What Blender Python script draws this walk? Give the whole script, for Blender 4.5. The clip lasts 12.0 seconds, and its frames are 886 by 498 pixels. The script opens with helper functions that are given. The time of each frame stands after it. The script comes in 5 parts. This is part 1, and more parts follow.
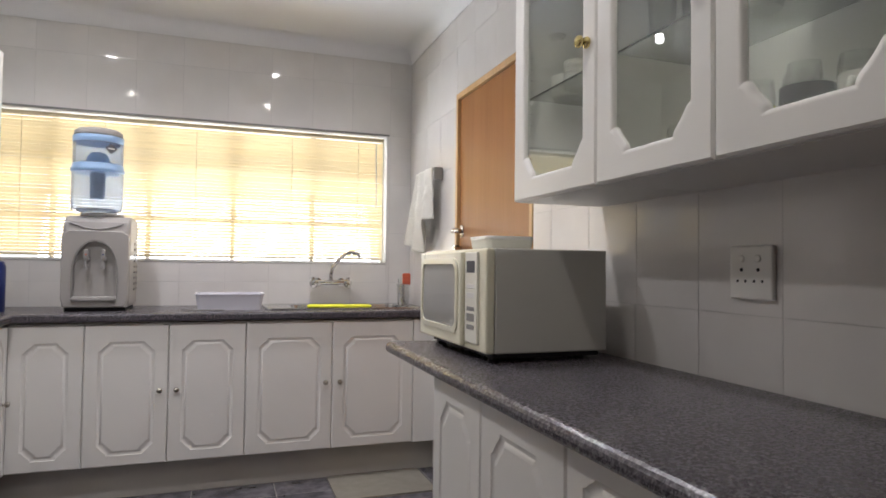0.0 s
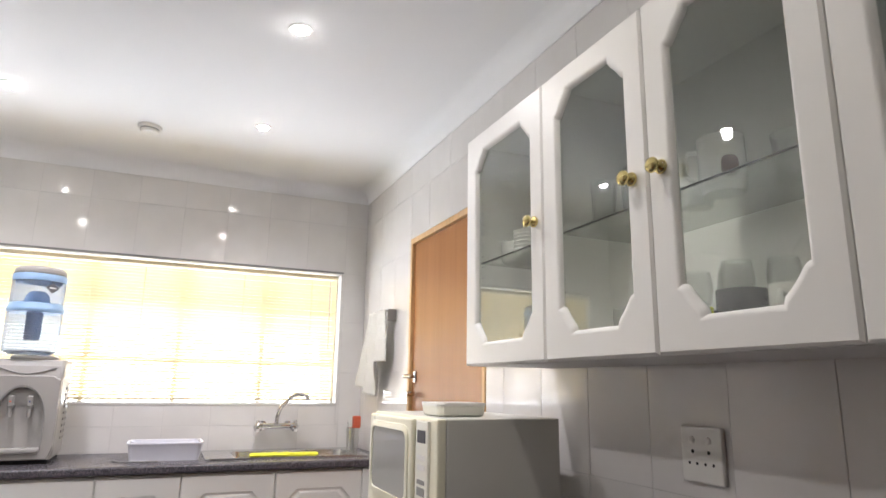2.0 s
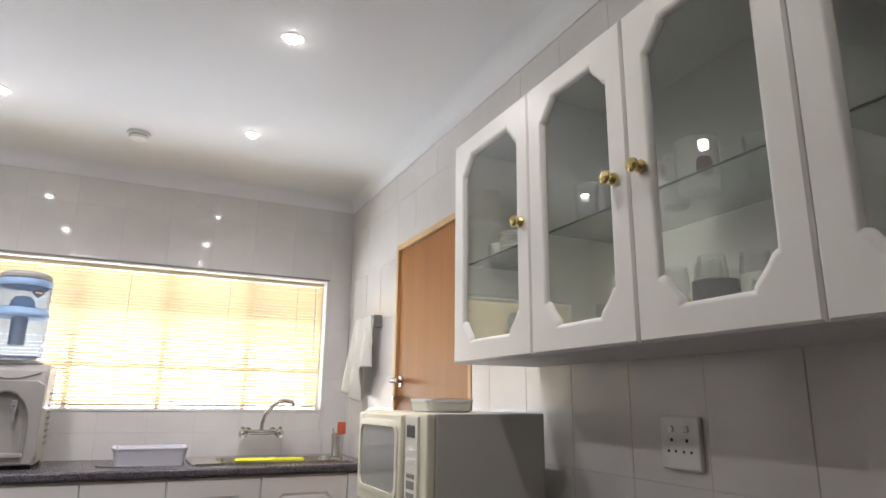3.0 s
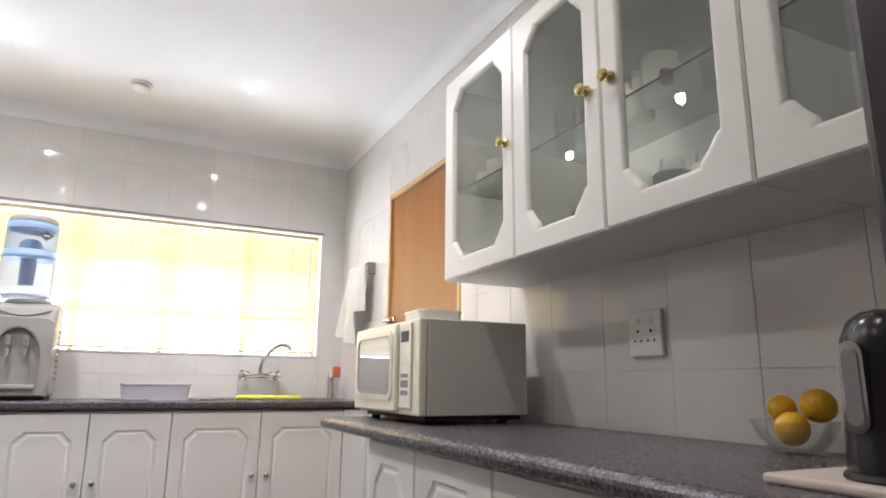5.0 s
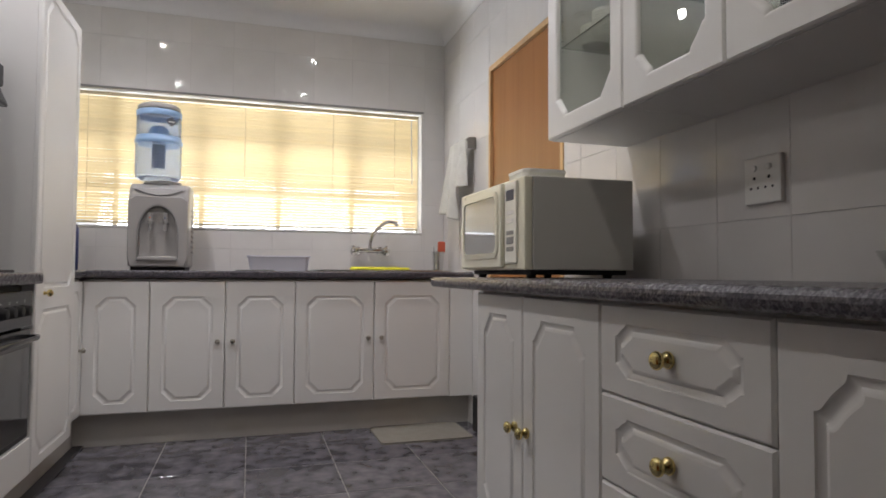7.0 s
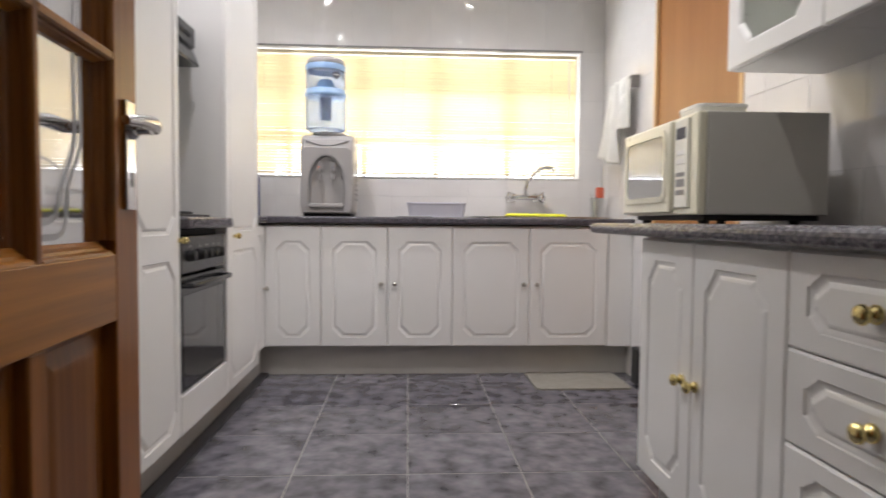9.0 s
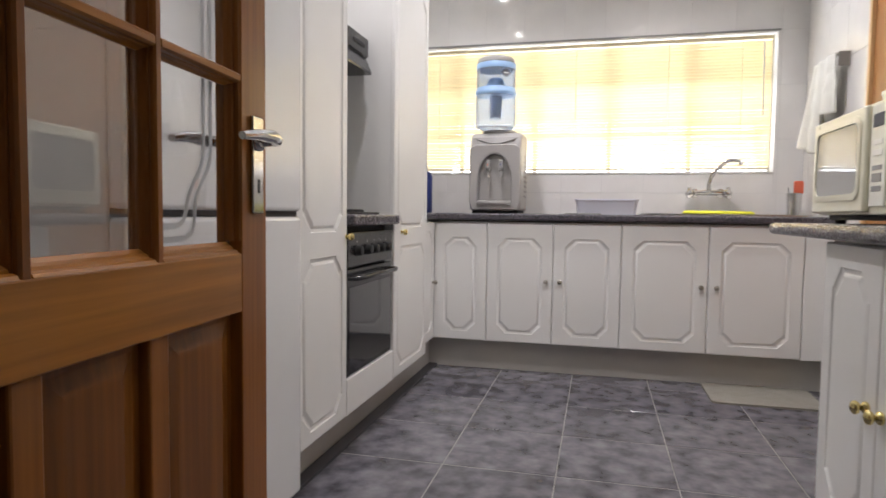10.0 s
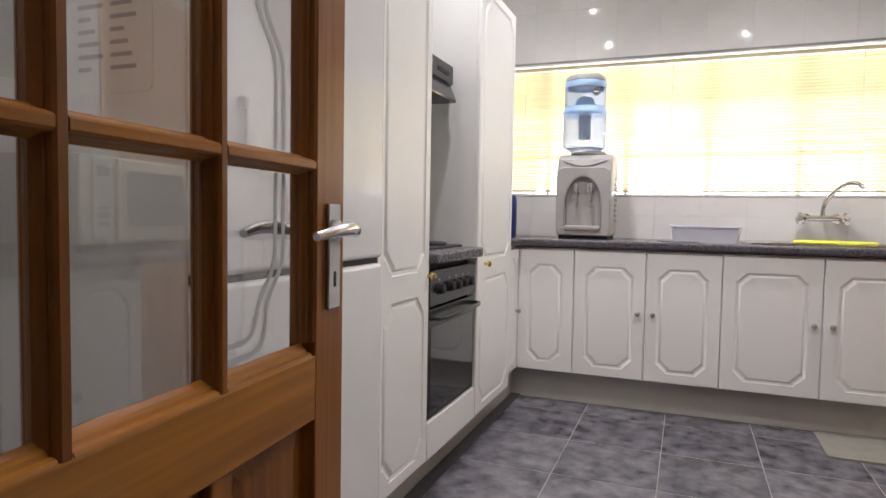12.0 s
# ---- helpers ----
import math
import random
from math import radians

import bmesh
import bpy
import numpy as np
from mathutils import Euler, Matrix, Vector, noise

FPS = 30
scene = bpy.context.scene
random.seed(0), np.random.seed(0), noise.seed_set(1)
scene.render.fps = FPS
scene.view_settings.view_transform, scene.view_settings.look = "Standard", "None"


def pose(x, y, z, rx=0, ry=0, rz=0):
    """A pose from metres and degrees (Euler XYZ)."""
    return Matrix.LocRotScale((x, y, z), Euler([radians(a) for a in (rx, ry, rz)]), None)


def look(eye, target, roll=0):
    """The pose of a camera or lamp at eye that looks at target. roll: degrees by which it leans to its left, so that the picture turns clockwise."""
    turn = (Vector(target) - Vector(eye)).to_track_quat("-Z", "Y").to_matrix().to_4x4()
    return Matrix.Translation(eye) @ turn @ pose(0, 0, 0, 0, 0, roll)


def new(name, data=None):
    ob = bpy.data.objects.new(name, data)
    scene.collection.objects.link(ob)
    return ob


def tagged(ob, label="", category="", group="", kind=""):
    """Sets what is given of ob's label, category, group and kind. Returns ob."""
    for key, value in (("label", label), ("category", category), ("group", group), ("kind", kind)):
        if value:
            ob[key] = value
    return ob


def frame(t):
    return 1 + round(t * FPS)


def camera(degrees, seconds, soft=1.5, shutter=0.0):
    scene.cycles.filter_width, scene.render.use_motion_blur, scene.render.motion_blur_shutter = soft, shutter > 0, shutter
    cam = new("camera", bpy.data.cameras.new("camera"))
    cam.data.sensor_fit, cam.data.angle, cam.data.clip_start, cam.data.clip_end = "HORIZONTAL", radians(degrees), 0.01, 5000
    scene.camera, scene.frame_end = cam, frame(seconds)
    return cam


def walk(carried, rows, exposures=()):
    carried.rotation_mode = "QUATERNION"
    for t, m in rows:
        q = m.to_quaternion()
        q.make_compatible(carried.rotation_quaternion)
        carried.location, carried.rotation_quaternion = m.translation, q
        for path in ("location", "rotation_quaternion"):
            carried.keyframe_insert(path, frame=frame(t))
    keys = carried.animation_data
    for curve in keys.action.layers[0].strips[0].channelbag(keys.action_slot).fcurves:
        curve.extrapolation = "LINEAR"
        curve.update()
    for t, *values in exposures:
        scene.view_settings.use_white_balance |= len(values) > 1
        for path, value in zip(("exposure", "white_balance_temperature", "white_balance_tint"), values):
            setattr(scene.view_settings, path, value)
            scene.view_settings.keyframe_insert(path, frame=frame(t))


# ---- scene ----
cam = camera(70.7, 12.0, soft=1.5, shutter=0.4)
PATH = [
    (0, (-0.056, -0.071, 1.147), (0.605, 1.816, 1.206), 0.7),
    (0.5, (-0.05, -0.076, 1.201), (0.667, 1.788, 1.291), 0.7),
    (1, (-0.042, -0.073, 1.256), (0.704, 1.771, 1.464), 0.7),
    (1.5, (-0.047, -0.078, 1.283), (0.713, 1.74, 1.623), 0.9),
    (2, (-0.054, -0.085, 1.287), (0.718, 1.709, 1.718), 0.9),
    (2.5, (-0.061, -0.093, 1.27), (0.727, 1.686, 1.736), 0.8),
    (3, (-0.096, -0.124, 1.233), (0.726, 1.637, 1.709), 0.7),
    (5, (-0.152, -0.235, 1.004), (0.706, 1.522, 1.427), 0.6),
    (5.5, (-0.156, -0.239, 0.962), (0.664, 1.554, 1.299), 0.5),
    (6, (-0.16, -0.24, 0.932), (0.6, 1.593, 1.179), 0.5),
    (6.5, (-0.168, -0.244, 0.910), (0.515, 1.629, 1.066), 0.4),
    (7, (-0.177, -0.246, 0.897), (0.41, 1.664, 0.975), 0.3),
    (9, (-0.19, -0.218, 0.884), (-0.078, 1.777, 0.795), 0.5),
    (9.5, (-0.103, -0.215, 0.886), (-0.366, 1.765, 0.781), 0.6),
    (10, (-0.067, -0.206, 0.898), (-0.546, 1.732, 0.786), 0.7),
    (10.5, (-0.075, -0.183, 0.921), (-0.663, 1.725, 0.807), 0.8),
    (11, (-0.087, -0.152, 0.955), (-0.739, 1.735, 0.84), 0.9),
    (11.5, (-0.102, -0.123, 0.988), (-0.792, 1.75, 0.876), 0.9),
    (12, (-0.113, -0.104, 1.021), (-0.839, 1.757, 0.916), 1.0),
]
EXPOSURES = [(0, -0.36), (0.8, 0.07), (1.5, 0.30), (2.5, -0.10), (3.0, -0.20), (5, 0.20), (6, -0.28), (7, -0.62), (9, 0.03), (10, 0.0), (12, 0.1)]
walk(cam, [(t, look(eye, target, roll)) for t, eye, target, roll in PATH], EXPOSURES)

# ---------------------------------------------------------------- light
world = bpy.data.worlds.new("sky")
scene.world = world
world.use_nodes = True
wn = world.node_tree.nodes
sky = wn.new("ShaderNodeTexSky")
sky.sky_type, sky.sun_disc = "NISHITA", False
sky.sun_elevation, sky.sun_rotation = radians(48), radians(20)
wn["Background"].inputs["Strength"].default_value = 0.12
world.node_tree.links.new(sky.outputs[0], wn["Background"].inputs["Color"])

CEIL = 2.58
# the unseen row at 0.08 continues the grid, added to light the fridge side
LAMPS = [(x, y) for y in (3.05, 2.06, 1.07, 0.08) for x in (0.277, -0.824)]
LAMP_W, WINDOW_W = 9.0, 116.0
# power and tint tuned row by row, dimmer and warmer towards the doorway
BULBS = {3.05: 4.8, 2.06: 4.0, 1.07: 1.7, 0.08: 0.5}
TINTS = {3.05: (1.0, 0.965, 1.03), 2.06: (1.0, 0.965, 1.03), 1.07: (1.0, 0.935, 0.90), 0.08: (1.0, 0.92, 0.84)}
for lx, ly in LAMPS:
    spot = bpy.data.lights.new("downlight_beam", "SPOT")
    spot.energy, spot.spot_size, spot.spot_blend, spot.shadow_soft_size = LAMP_W * BULBS[ly], radians(146), 0.9, 0.026
    spot.color = TINTS[ly]
    new("downlight_beam", spot).matrix_world = pose(lx, ly, CEIL - 0.03)
sky_lamp = bpy.data.lights.new("window_daylight", "AREA")
sky_lamp.shape, sky_lamp.size, sky_lamp.size_y, sky_lamp.energy, sky_lamp.color = "RECTANGLE", 2.4, 1.5, WINDOW_W, (0.89, 0.94, 1.03)
new("window_daylight", sky_lamp).matrix_world = pose(-0.1, 4.95, 1.0, -115)

# ---------------------------------------------------------------- materials


def shader(name, colour, rough=0.5, metal=0.0, coat=0.0, other=None, scale=6.0, amount=0.5, grain=0.0, grain_scale=80.0, spread=0.06, stretch=(1, 1, 1), per_piece=0.0, detail=6.0):
    """A surface: base colour mottled towards another, roughness that varies, fine relief."""
    m = bpy.data.materials.new(name)
    m.use_nodes = True
    nt = m.node_tree
    n, l = nt.nodes, nt.links
    b = n["Principled BSDF"]
    b.inputs["Metallic"].default_value = metal
    b.inputs["Coat Weight"].default_value = coat
    b.inputs["Coat Roughness"].default_value = 0.08
    co = n.new("ShaderNodeTexCoord")
    mp = n.new("ShaderNodeMapping")
    mp.inputs["Scale"].default_value = stretch
    l.new(co.outputs["Object"], mp.inputs["Vector"])
    info = n.new("ShaderNodeObjectInfo")
    shift = n.new("ShaderNodeVectorMath")
    shift.operation = "MULTIPLY_ADD"
    l.new(info.outputs["Random"], shift.inputs[0])
    shift.inputs[1].default_value = (13.1, 7.7, 9.3)
    l.new(mp.outputs[0], shift.inputs[2])
    big = n.new("ShaderNodeTexNoise")
    big.inputs["Scale"].default_value, big.inputs["Detail"].default_value = scale, detail
    l.new(shift.outputs[0], big.inputs["Vector"])
    ramp = n.new("ShaderNodeMapRange")
    ramp.inputs["From Min"].default_value, ramp.inputs["From Max"].default_value = 0.5 - 0.25, 0.5 + 0.25
    l.new(big.outputs["Fac"], ramp.inputs["Value"])
    mix = n.new("ShaderNodeMix")
    mix.data_type = "RGBA"
    mix.inputs["A"].default_value = (*colour, 1)
    mix.inputs["B"].default_value = (*(other or tuple(c * 0.93 for c in colour)), 1)
    k = n.new("ShaderNodeMath")
    k.operation = "MULTIPLY"
    k.inputs[1].default_value = amount
    l.new(ramp.outputs[0], k.inputs[0])
    l.new(k.outputs[0], mix.inputs["Factor"])
    out = mix.outputs["Result"]
    if per_piece:
        hsv = n.new("ShaderNodeHueSaturation")
        v = n.new("ShaderNodeMapRange")
        v.inputs["To Min"].default_value, v.inputs["To Max"].default_value = 1 - per_piece, 1 + per_piece
        l.new(info.outputs["Random"], v.inputs["Value"])
        l.new(v.outputs[0], hsv.inputs["Value"])
        l.new(out, hsv.inputs["Color"])
        out = hsv.outputs[0]
    l.new(out, b.inputs["Base Color"])
    r = n.new("ShaderNodeMapRange")
    r.inputs["To Min"].default_value, r.inputs["To Max"].default_value = max(rough - spread, 0.02), rough + spread
    l.new(big.outputs["Fac"], r.inputs["Value"])
    l.new(r.outputs[0], b.inputs["Roughness"])
    if grain:
        fine = n.new("ShaderNodeTexNoise")
        fine.inputs["Scale"].default_value, fine.inputs["Detail"].default_value = grain_scale, 3
        l.new(shift.outputs[0], fine.inputs["Vector"])
        bump = n.new("ShaderNodeBump")
        bump.inputs["Strength"].default_value, bump.inputs["Distance"].default_value = grain, 0.004
        l.new(fine.outputs["Fac"], bump.inputs["Height"])
        l.new(bump.outputs[0], b.inputs["Normal"])
    return m


def speckled(name, dark, light, pale, rough):
    """Laminate with a granite print: three tones in fine flakes."""
    m = shader(name, dark, rough, other=light, scale=120, amount=1.0, grain=0.05, grain_scale=300)
    nt = m.node_tree
    n, l = nt.nodes, nt.links
    co = n.new("ShaderNodeTexCoord")
    cell = n.new("ShaderNodeTexVoronoi")
    cell.inputs["Scale"].default_value = 310
    l.new(co.outputs["Object"], cell.inputs["Vector"])
    sep = n.new("ShaderNodeSeparateColor")
    l.new(cell.outputs["Color"], sep.inputs[0])
    ramp = n.new("ShaderNodeValToRGB")
    e = ramp.color_ramp.elements
    e[0].position, e[0].color = 0.0, (*dark, 1)
    e[1].position, e[1].color = 1.0, (*pale, 1)
    mid = e.new(0.55)
    mid.color = (*light, 1)
    l.new(sep.outputs[0], ramp.inputs[0])
    b = n["Principled BSDF"]
    old = b.inputs["Base Color"].links[0].from_socket
    mix = n.new("ShaderNodeMix")
    mix.data_type = "RGBA"
    mix.inputs["Factor"].default_value = 0.6
    l.new(old, mix.inputs["A"])
    l.new(ramp.outputs[0], mix.inputs["B"])
    l.new(mix.outputs["Result"], b.inputs["Base Color"])
    return m


def timber(name, pale, dark, rough=0.35, axis=2, ring=9.0, fibre=0.35):
    """Varnished wood with grain along one axis."""
    s = [ring, ring, ring]
    s[axis] = ring * 0.06
    m = shader(name, pale, rough, other=dark, scale=1.0, amount=0.75, grain=0.06, grain_scale=14, stretch=tuple(s), coat=0.16, per_piece=0.08)
    nt = m.node_tree
    n, l = nt.nodes, nt.links
    b = n["Principled BSDF"]
    b.inputs["Specular IOR Level"].default_value = 0.3
    co = n.new("ShaderNodeTexCoord")
    mp = n.new("ShaderNodeMapping")
    f = [95.0, 95.0, 95.0]
    f[axis] = 3.0
    mp.inputs["Scale"].default_value = f
    l.new(co.outputs["Object"], mp.inputs[0])
    fib = n.new("ShaderNodeTexNoise")
    fib.inputs["Scale"].default_value, fib.inputs["Detail"].default_value = 1.0, 4
    l.new(mp.outputs[0], fib.inputs["Vector"])
    rr = n.new("ShaderNodeMapRange")
    rr.inputs["To Min"].default_value, rr.inputs["To Max"].default_value = 1 - fibre, 1 + fibre * 0.9
    l.new(fib.outputs["Fac"], rr.inputs["Value"])
    hsv = n.new("ShaderNodeHueSaturation")
    l.new(rr.outputs[0], hsv.inputs["Value"])
    l.new(b.inputs["Base Color"].links[0].from_socket, hsv.inputs["Color"])
    l.new(hsv.outputs[0], b.inputs["Base Color"])
    return m


def clear_glass(name, tint=(1, 1, 1), rough=0.0, ior=1.45):
    m = bpy.data.materials.new(name)
    m.use_nodes = True
    b = m.node_tree.nodes["Principled BSDF"]
    b.inputs["Base Color"].default_value = (*tint, 1)
    b.inputs["Transmission Weight"].default_value = 1
    b.inputs["Roughness"].default_value, b.inputs["IOR"].default_value = rough, ior
    return m


def slat_mat(name, colour):
    m = bpy.data.materials.new(name)
    m.use_nodes = True
    n, l = m.node_tree.nodes, m.node_tree.links
    b = n["Principled BSDF"]
    b.inputs["Roughness"].default_value = 0.4
    info = n.new("ShaderNodeObjectInfo")
    hsv = n.new("ShaderNodeHueSaturation")
    hsv.inputs["Color"].default_value = (*colour, 1)
    v = n.new("ShaderNodeMapRange")
    v.inputs["To Min"].default_value, v.inputs["To Max"].default_value = 0.94, 1.05
    l.new(info.outputs["Random"], v.inputs["Value"])
    l.new(v.outputs[0], hsv.inputs["Value"])
    l.new(hsv.outputs[0], b.inputs["Base Color"])
    tr = n.new("ShaderNodeBsdfTranslucent")
    l.new(hsv.outputs[0], tr.inputs["Color"])
    mix = n.new("ShaderNodeMixShader")
    mix.inputs[0].default_value = 0.29
    l.new(b.outputs[0], mix.inputs[1])
    l.new(tr.outputs[0], mix.inputs[2])
    l.new(mix.outputs[0], n["Material Output"].inputs["Surface"])
    return m


def glow(name, colour, strength):
    m = bpy.data.materials.new(name)
    m.use_nodes = True
    b = m.node_tree.nodes["Principled BSDF"]
    b.inputs["Base Color"].default_value = (*colour, 1)
    b.inputs["Emission Color"].default_value = (*colour, 1)
    b.inputs["Emission Strength"].default_value = strength
    return m


WHITE = shader("white_foil", (0.80, 0.79, 0.76), 0.36, other=(0.75, 0.74, 0.70), scale=3, amount=0.6, grain=0.03, grain_scale=500)
CARCASS = shader("carcass_white", (0.76, 0.75, 0.72), 0.5, scale=4)
TILE = shader("wall_tile", (0.75, 0.73, 0.705), 0.055, other=(0.665, 0.645, 0.62), scale=5, amount=0.8, grain=0.006, grain_scale=14, spread=0.025, per_piece=0.012)
GROUT = shader("grout", (0.62, 0.605, 0.58), 0.85, scale=20, amount=1.0, grain=0.3)
FLOOR_TILE = shader("floor_tile", (0.034, 0.032, 0.039), 0.13, other=(0.215, 0.205, 0.226), scale=13, amount=1.0, grain=0.02, grain_scale=40, spread=0.05, per_piece=0.1, detail=9)
FLOOR_GROUT = shader("floor_grout", (0.27, 0.255, 0.245), 0.8, scale=15, amount=1.0, grain=0.3)
PAINT = shader("wall_paint", (0.76, 0.75, 0.73), 0.6, scale=2, grain=0.08, grain_scale=220)
CEILING = shader("ceiling_paint", (0.80, 0.80, 0.80), 0.75, scale=1.5, amount=0.5, grain=0.08, grain_scale=200)
GRANITE = speckled("granite_laminate", (0.038, 0.034, 0.040), (0.078, 0.072, 0.082), (0.25, 0.23, 0.255), 0.27)
KICK = shader("kickboard", (0.50, 0.48, 0.44), 0.5, other=(0.42, 0.40, 0.37), scale=5, amount=0.8)
# near-black colour for the shade on the floor below the tall units
FLOOR_SHADE = shader("dark_floor_shade", (0.030, 0.028, 0.030), 0.45, other=(0.045, 0.042, 0.042), scale=14, amount=0.9)
BRASS = shader("polished_brass", (0.78, 0.65, 0.30), 0.14, 1.0, scale=30, other=(0.64, 0.50, 0.20))
STEEL_KNOB = shader("dull_nickel", (0.46, 0.43, 0.37), 0.28, 1.0)
CHROME = shader("chrome", (0.62, 0.61, 0.60), 0.10, 1.0, spread=0.03)
STEEL = shader("stainless_steel", (0.62, 0.62, 0.61), 0.25, 1.0, grain=0.04, grain_scale=200, scale=40)
OAK = timber("oak_veneer", (0.39, 0.180, 0.062), (0.30, 0.124, 0.038), 0.36, fibre=0.10)
FRAME_WOOD = timber("pale_frame_wood", (0.66, 0.44, 0.22), (0.55, 0.33, 0.15), 0.4)
MERANTI = timber("varnished_hardwood", (0.33, 0.115, 0.016), (0.10, 0.026, 0.004), 0.36, fibre=0.48)
MERANTI_Y = timber("varnished_hardwood_across", (0.46, 0.185, 0.026), (0.18, 0.055, 0.008), 0.36, axis=1, fibre=0.48)
CREAM = shader("cream_plastic", (0.81, 0.79, 0.65), 0.3, other=(0.78, 0.74, 0.56), scale=4, amount=0.8)
CREAM_PALE = shader("pale_cream_panel", (0.80, 0.79, 0.70), 0.35)
MW_METAL = shader("grey_white_enamel", (0.60, 0.59, 0.54), 0.38, other=(0.56, 0.55, 0.50), scale=3, grain=0.04, grain_scale=350)
BLACK = shader("black_enamel", (0.018, 0.018, 0.02), 0.22, scale=8, other=(0.03, 0.03, 0.032))
BLACK_MATT = shader("black_rubber", (0.02, 0.02, 0.02), 0.6)
OVEN_GLASS = shader("dark_oven_glass", (0.03, 0.03, 0.034), 0.06, spread=0.02, coat=0.5)
FRIDGE_WHITE = shader("white_fridge_enamel", (0.78, 0.78, 0.77), 0.12, spread=0.03)
FRIDGE_BLACK = shader("black_fridge_enamel", (0.035, 0.033, 0.036), 0.3, scale=4)
GREY_PLASTIC = shader("silver_grey_plastic", (0.37, 0.355, 0.335), 0.33, other=(0.33, 0.315, 0.30), scale=5, amount=0.7)
GREY_DARK = shader("dark_grey_plastic", (0.25, 0.245, 0.235), 0.4)
SWITCH = shader("white_plastic", (0.78, 0.77, 0.73), 0.3)
TUB = shader("pale_lilac_plastic", (0.70, 0.70, 0.76), 0.35, other=(0.64, 0.64, 0.71))
CLOTH = shader("white_towel", (0.74, 0.73, 0.68), 0.95, other=(0.66, 0.65, 0.60), scale=12, amount=0.8, grain=0.8, grain_scale=260)
YELLOW = shader("yellow_cloth", (0.80, 0.80, 0.06), 0.8, other=(0.68, 0.70, 0.03), scale=30, grain=0.5)
LEMON = shader("orange_peel", (0.80, 0.47, 0.025), 0.45, other=(0.75, 0.38, 0.014), scale=10, amount=0.8, grain=0.35, grain_scale=160)
BLUE = shader("navy_plastic", (0.02, 0.035, 0.16), 0.3)
BLUE_FILTER = shader("pale_blue_filter", (0.30, 0.46, 0.68), 0.35)
NAVY_FILTER = shader("dark_blue_cartridge", (0.05, 0.07, 0.16), 0.35)
RED = shader("red_plastic", (0.62, 0.12, 0.06), 0.4)
MAT = shader("beige_mat", (0.30, 0.28, 0.235), 0.95, other=(0.24, 0.225, 0.19), scale=20, amount=0.8, grain=0.9, grain_scale=300)
BOARD = shader("pale_pink_board", (0.74, 0.64, 0.58), 0.4, other=(0.68, 0.57, 0.50))
GREEN = shader("pale_green_card", (0.52, 0.60, 0.42), 0.6)
PAPER = shader("paper", (0.78, 0.77, 0.74), 0.8)
INK = shader("ink", (0.10, 0.10, 0.11), 0.7)
MUG_GREY = shader("dark_grey_glaze", (0.075, 0.075, 0.08), 0.2, coat=0.3)
MUG_WHITE = shader("white_glaze", (0.80, 0.78, 0.74), 0.15, coat=0.3)
RAIL_BROWN = shader("dark_bronze_rail", (0.24, 0.22, 0.20), 0.4, scale=20)
BROWN = shader("brown_decal", (0.13, 0.06, 0.04), 0.4)
FRAME_WHITE = shader("window_frame_paint", (0.72, 0.70, 0.66), 0.4)
GLASS = clear_glass("pane_glass")
CAB_GLASS = clear_glass("cabinet_glass", (0.67, 0.71, 0.665), 0.0, 1.76)
DOOR_GLASS = clear_glass("door_pane_glass", (0.90, 0.905, 0.925), 0.0, 1.76)
WARE = bpy.data.materials.new("drinking_glass")
WARE.use_nodes = True
gn, gl = WARE.node_tree.nodes, WARE.node_tree.links
see, gloss, haze_w, mix_a, mix_b = gn.new("ShaderNodeBsdfTransparent"), gn.new("ShaderNodeBsdfGlossy"), gn.new("ShaderNodeBsdfTranslucent"), gn.new("ShaderNodeMixShader"), gn.new("ShaderNodeMixShader")
see.inputs["Color"].default_value, gloss.inputs["Roughness"].default_value = (0.99, 0.995, 0.99, 1), 0.03
rim = gn.new("ShaderNodeLayerWeight")
rim.inputs["Blend"].default_value = 0.22
thin = gn.new("ShaderNodeMath")
thin.operation = "MULTIPLY_ADD"
thin.inputs[1].default_value, thin.inputs[2].default_value = 0.30, 0.07
gl.new(rim.outputs["Fresnel"], thin.inputs[0])
gl.new(thin.outputs[0], mix_a.inputs[0])
mix_b.inputs[0].default_value = 0.008
gl.new(see.outputs[0], mix_a.inputs[1]), gl.new(gloss.outputs[0], mix_a.inputs[2])
gl.new(mix_a.outputs[0], mix_b.inputs[1]), gl.new(haze_w.outputs[0], mix_b.inputs[2])
gl.new(mix_b.outputs[0], gn["Material Output"].inputs["Surface"])
ETCH = shader("etched_frost", (0.56, 0.57, 0.58), 0.7)
FAINT_INK = shader("faint_print", (0.36, 0.36, 0.37), 0.8)
BOTTLE = clear_glass("blue_bottle_plastic", (0.88, 0.94, 1.0), 0.02, 1.18)
bn, bl = BOTTLE.node_tree.nodes, BOTTLE.node_tree.links
haze, blend = bn.new("ShaderNodeBsdfTranslucent"), bn.new("ShaderNodeMixShader")
haze.inputs["Color"].default_value, blend.inputs[0].default_value = (0.74, 0.81, 0.97, 1), 0.27
bl.new(bn["Principled BSDF"].outputs[0], blend.inputs[1]), bl.new(haze.outputs[0], blend.inputs[2])
bl.new(blend.outputs[0], bn["Material Output"].inputs["Surface"])
SLAT = slat_mat("cream_slat", (0.88, 0.745, 0.47))
CORD = shader("cord", (0.62, 0.50, 0.28), 0.8)
BULB = glow("lit_downlight", (1.0, 0.97, 0.93), 110.0)

# ---------------------------------------------------------------- shape helpers


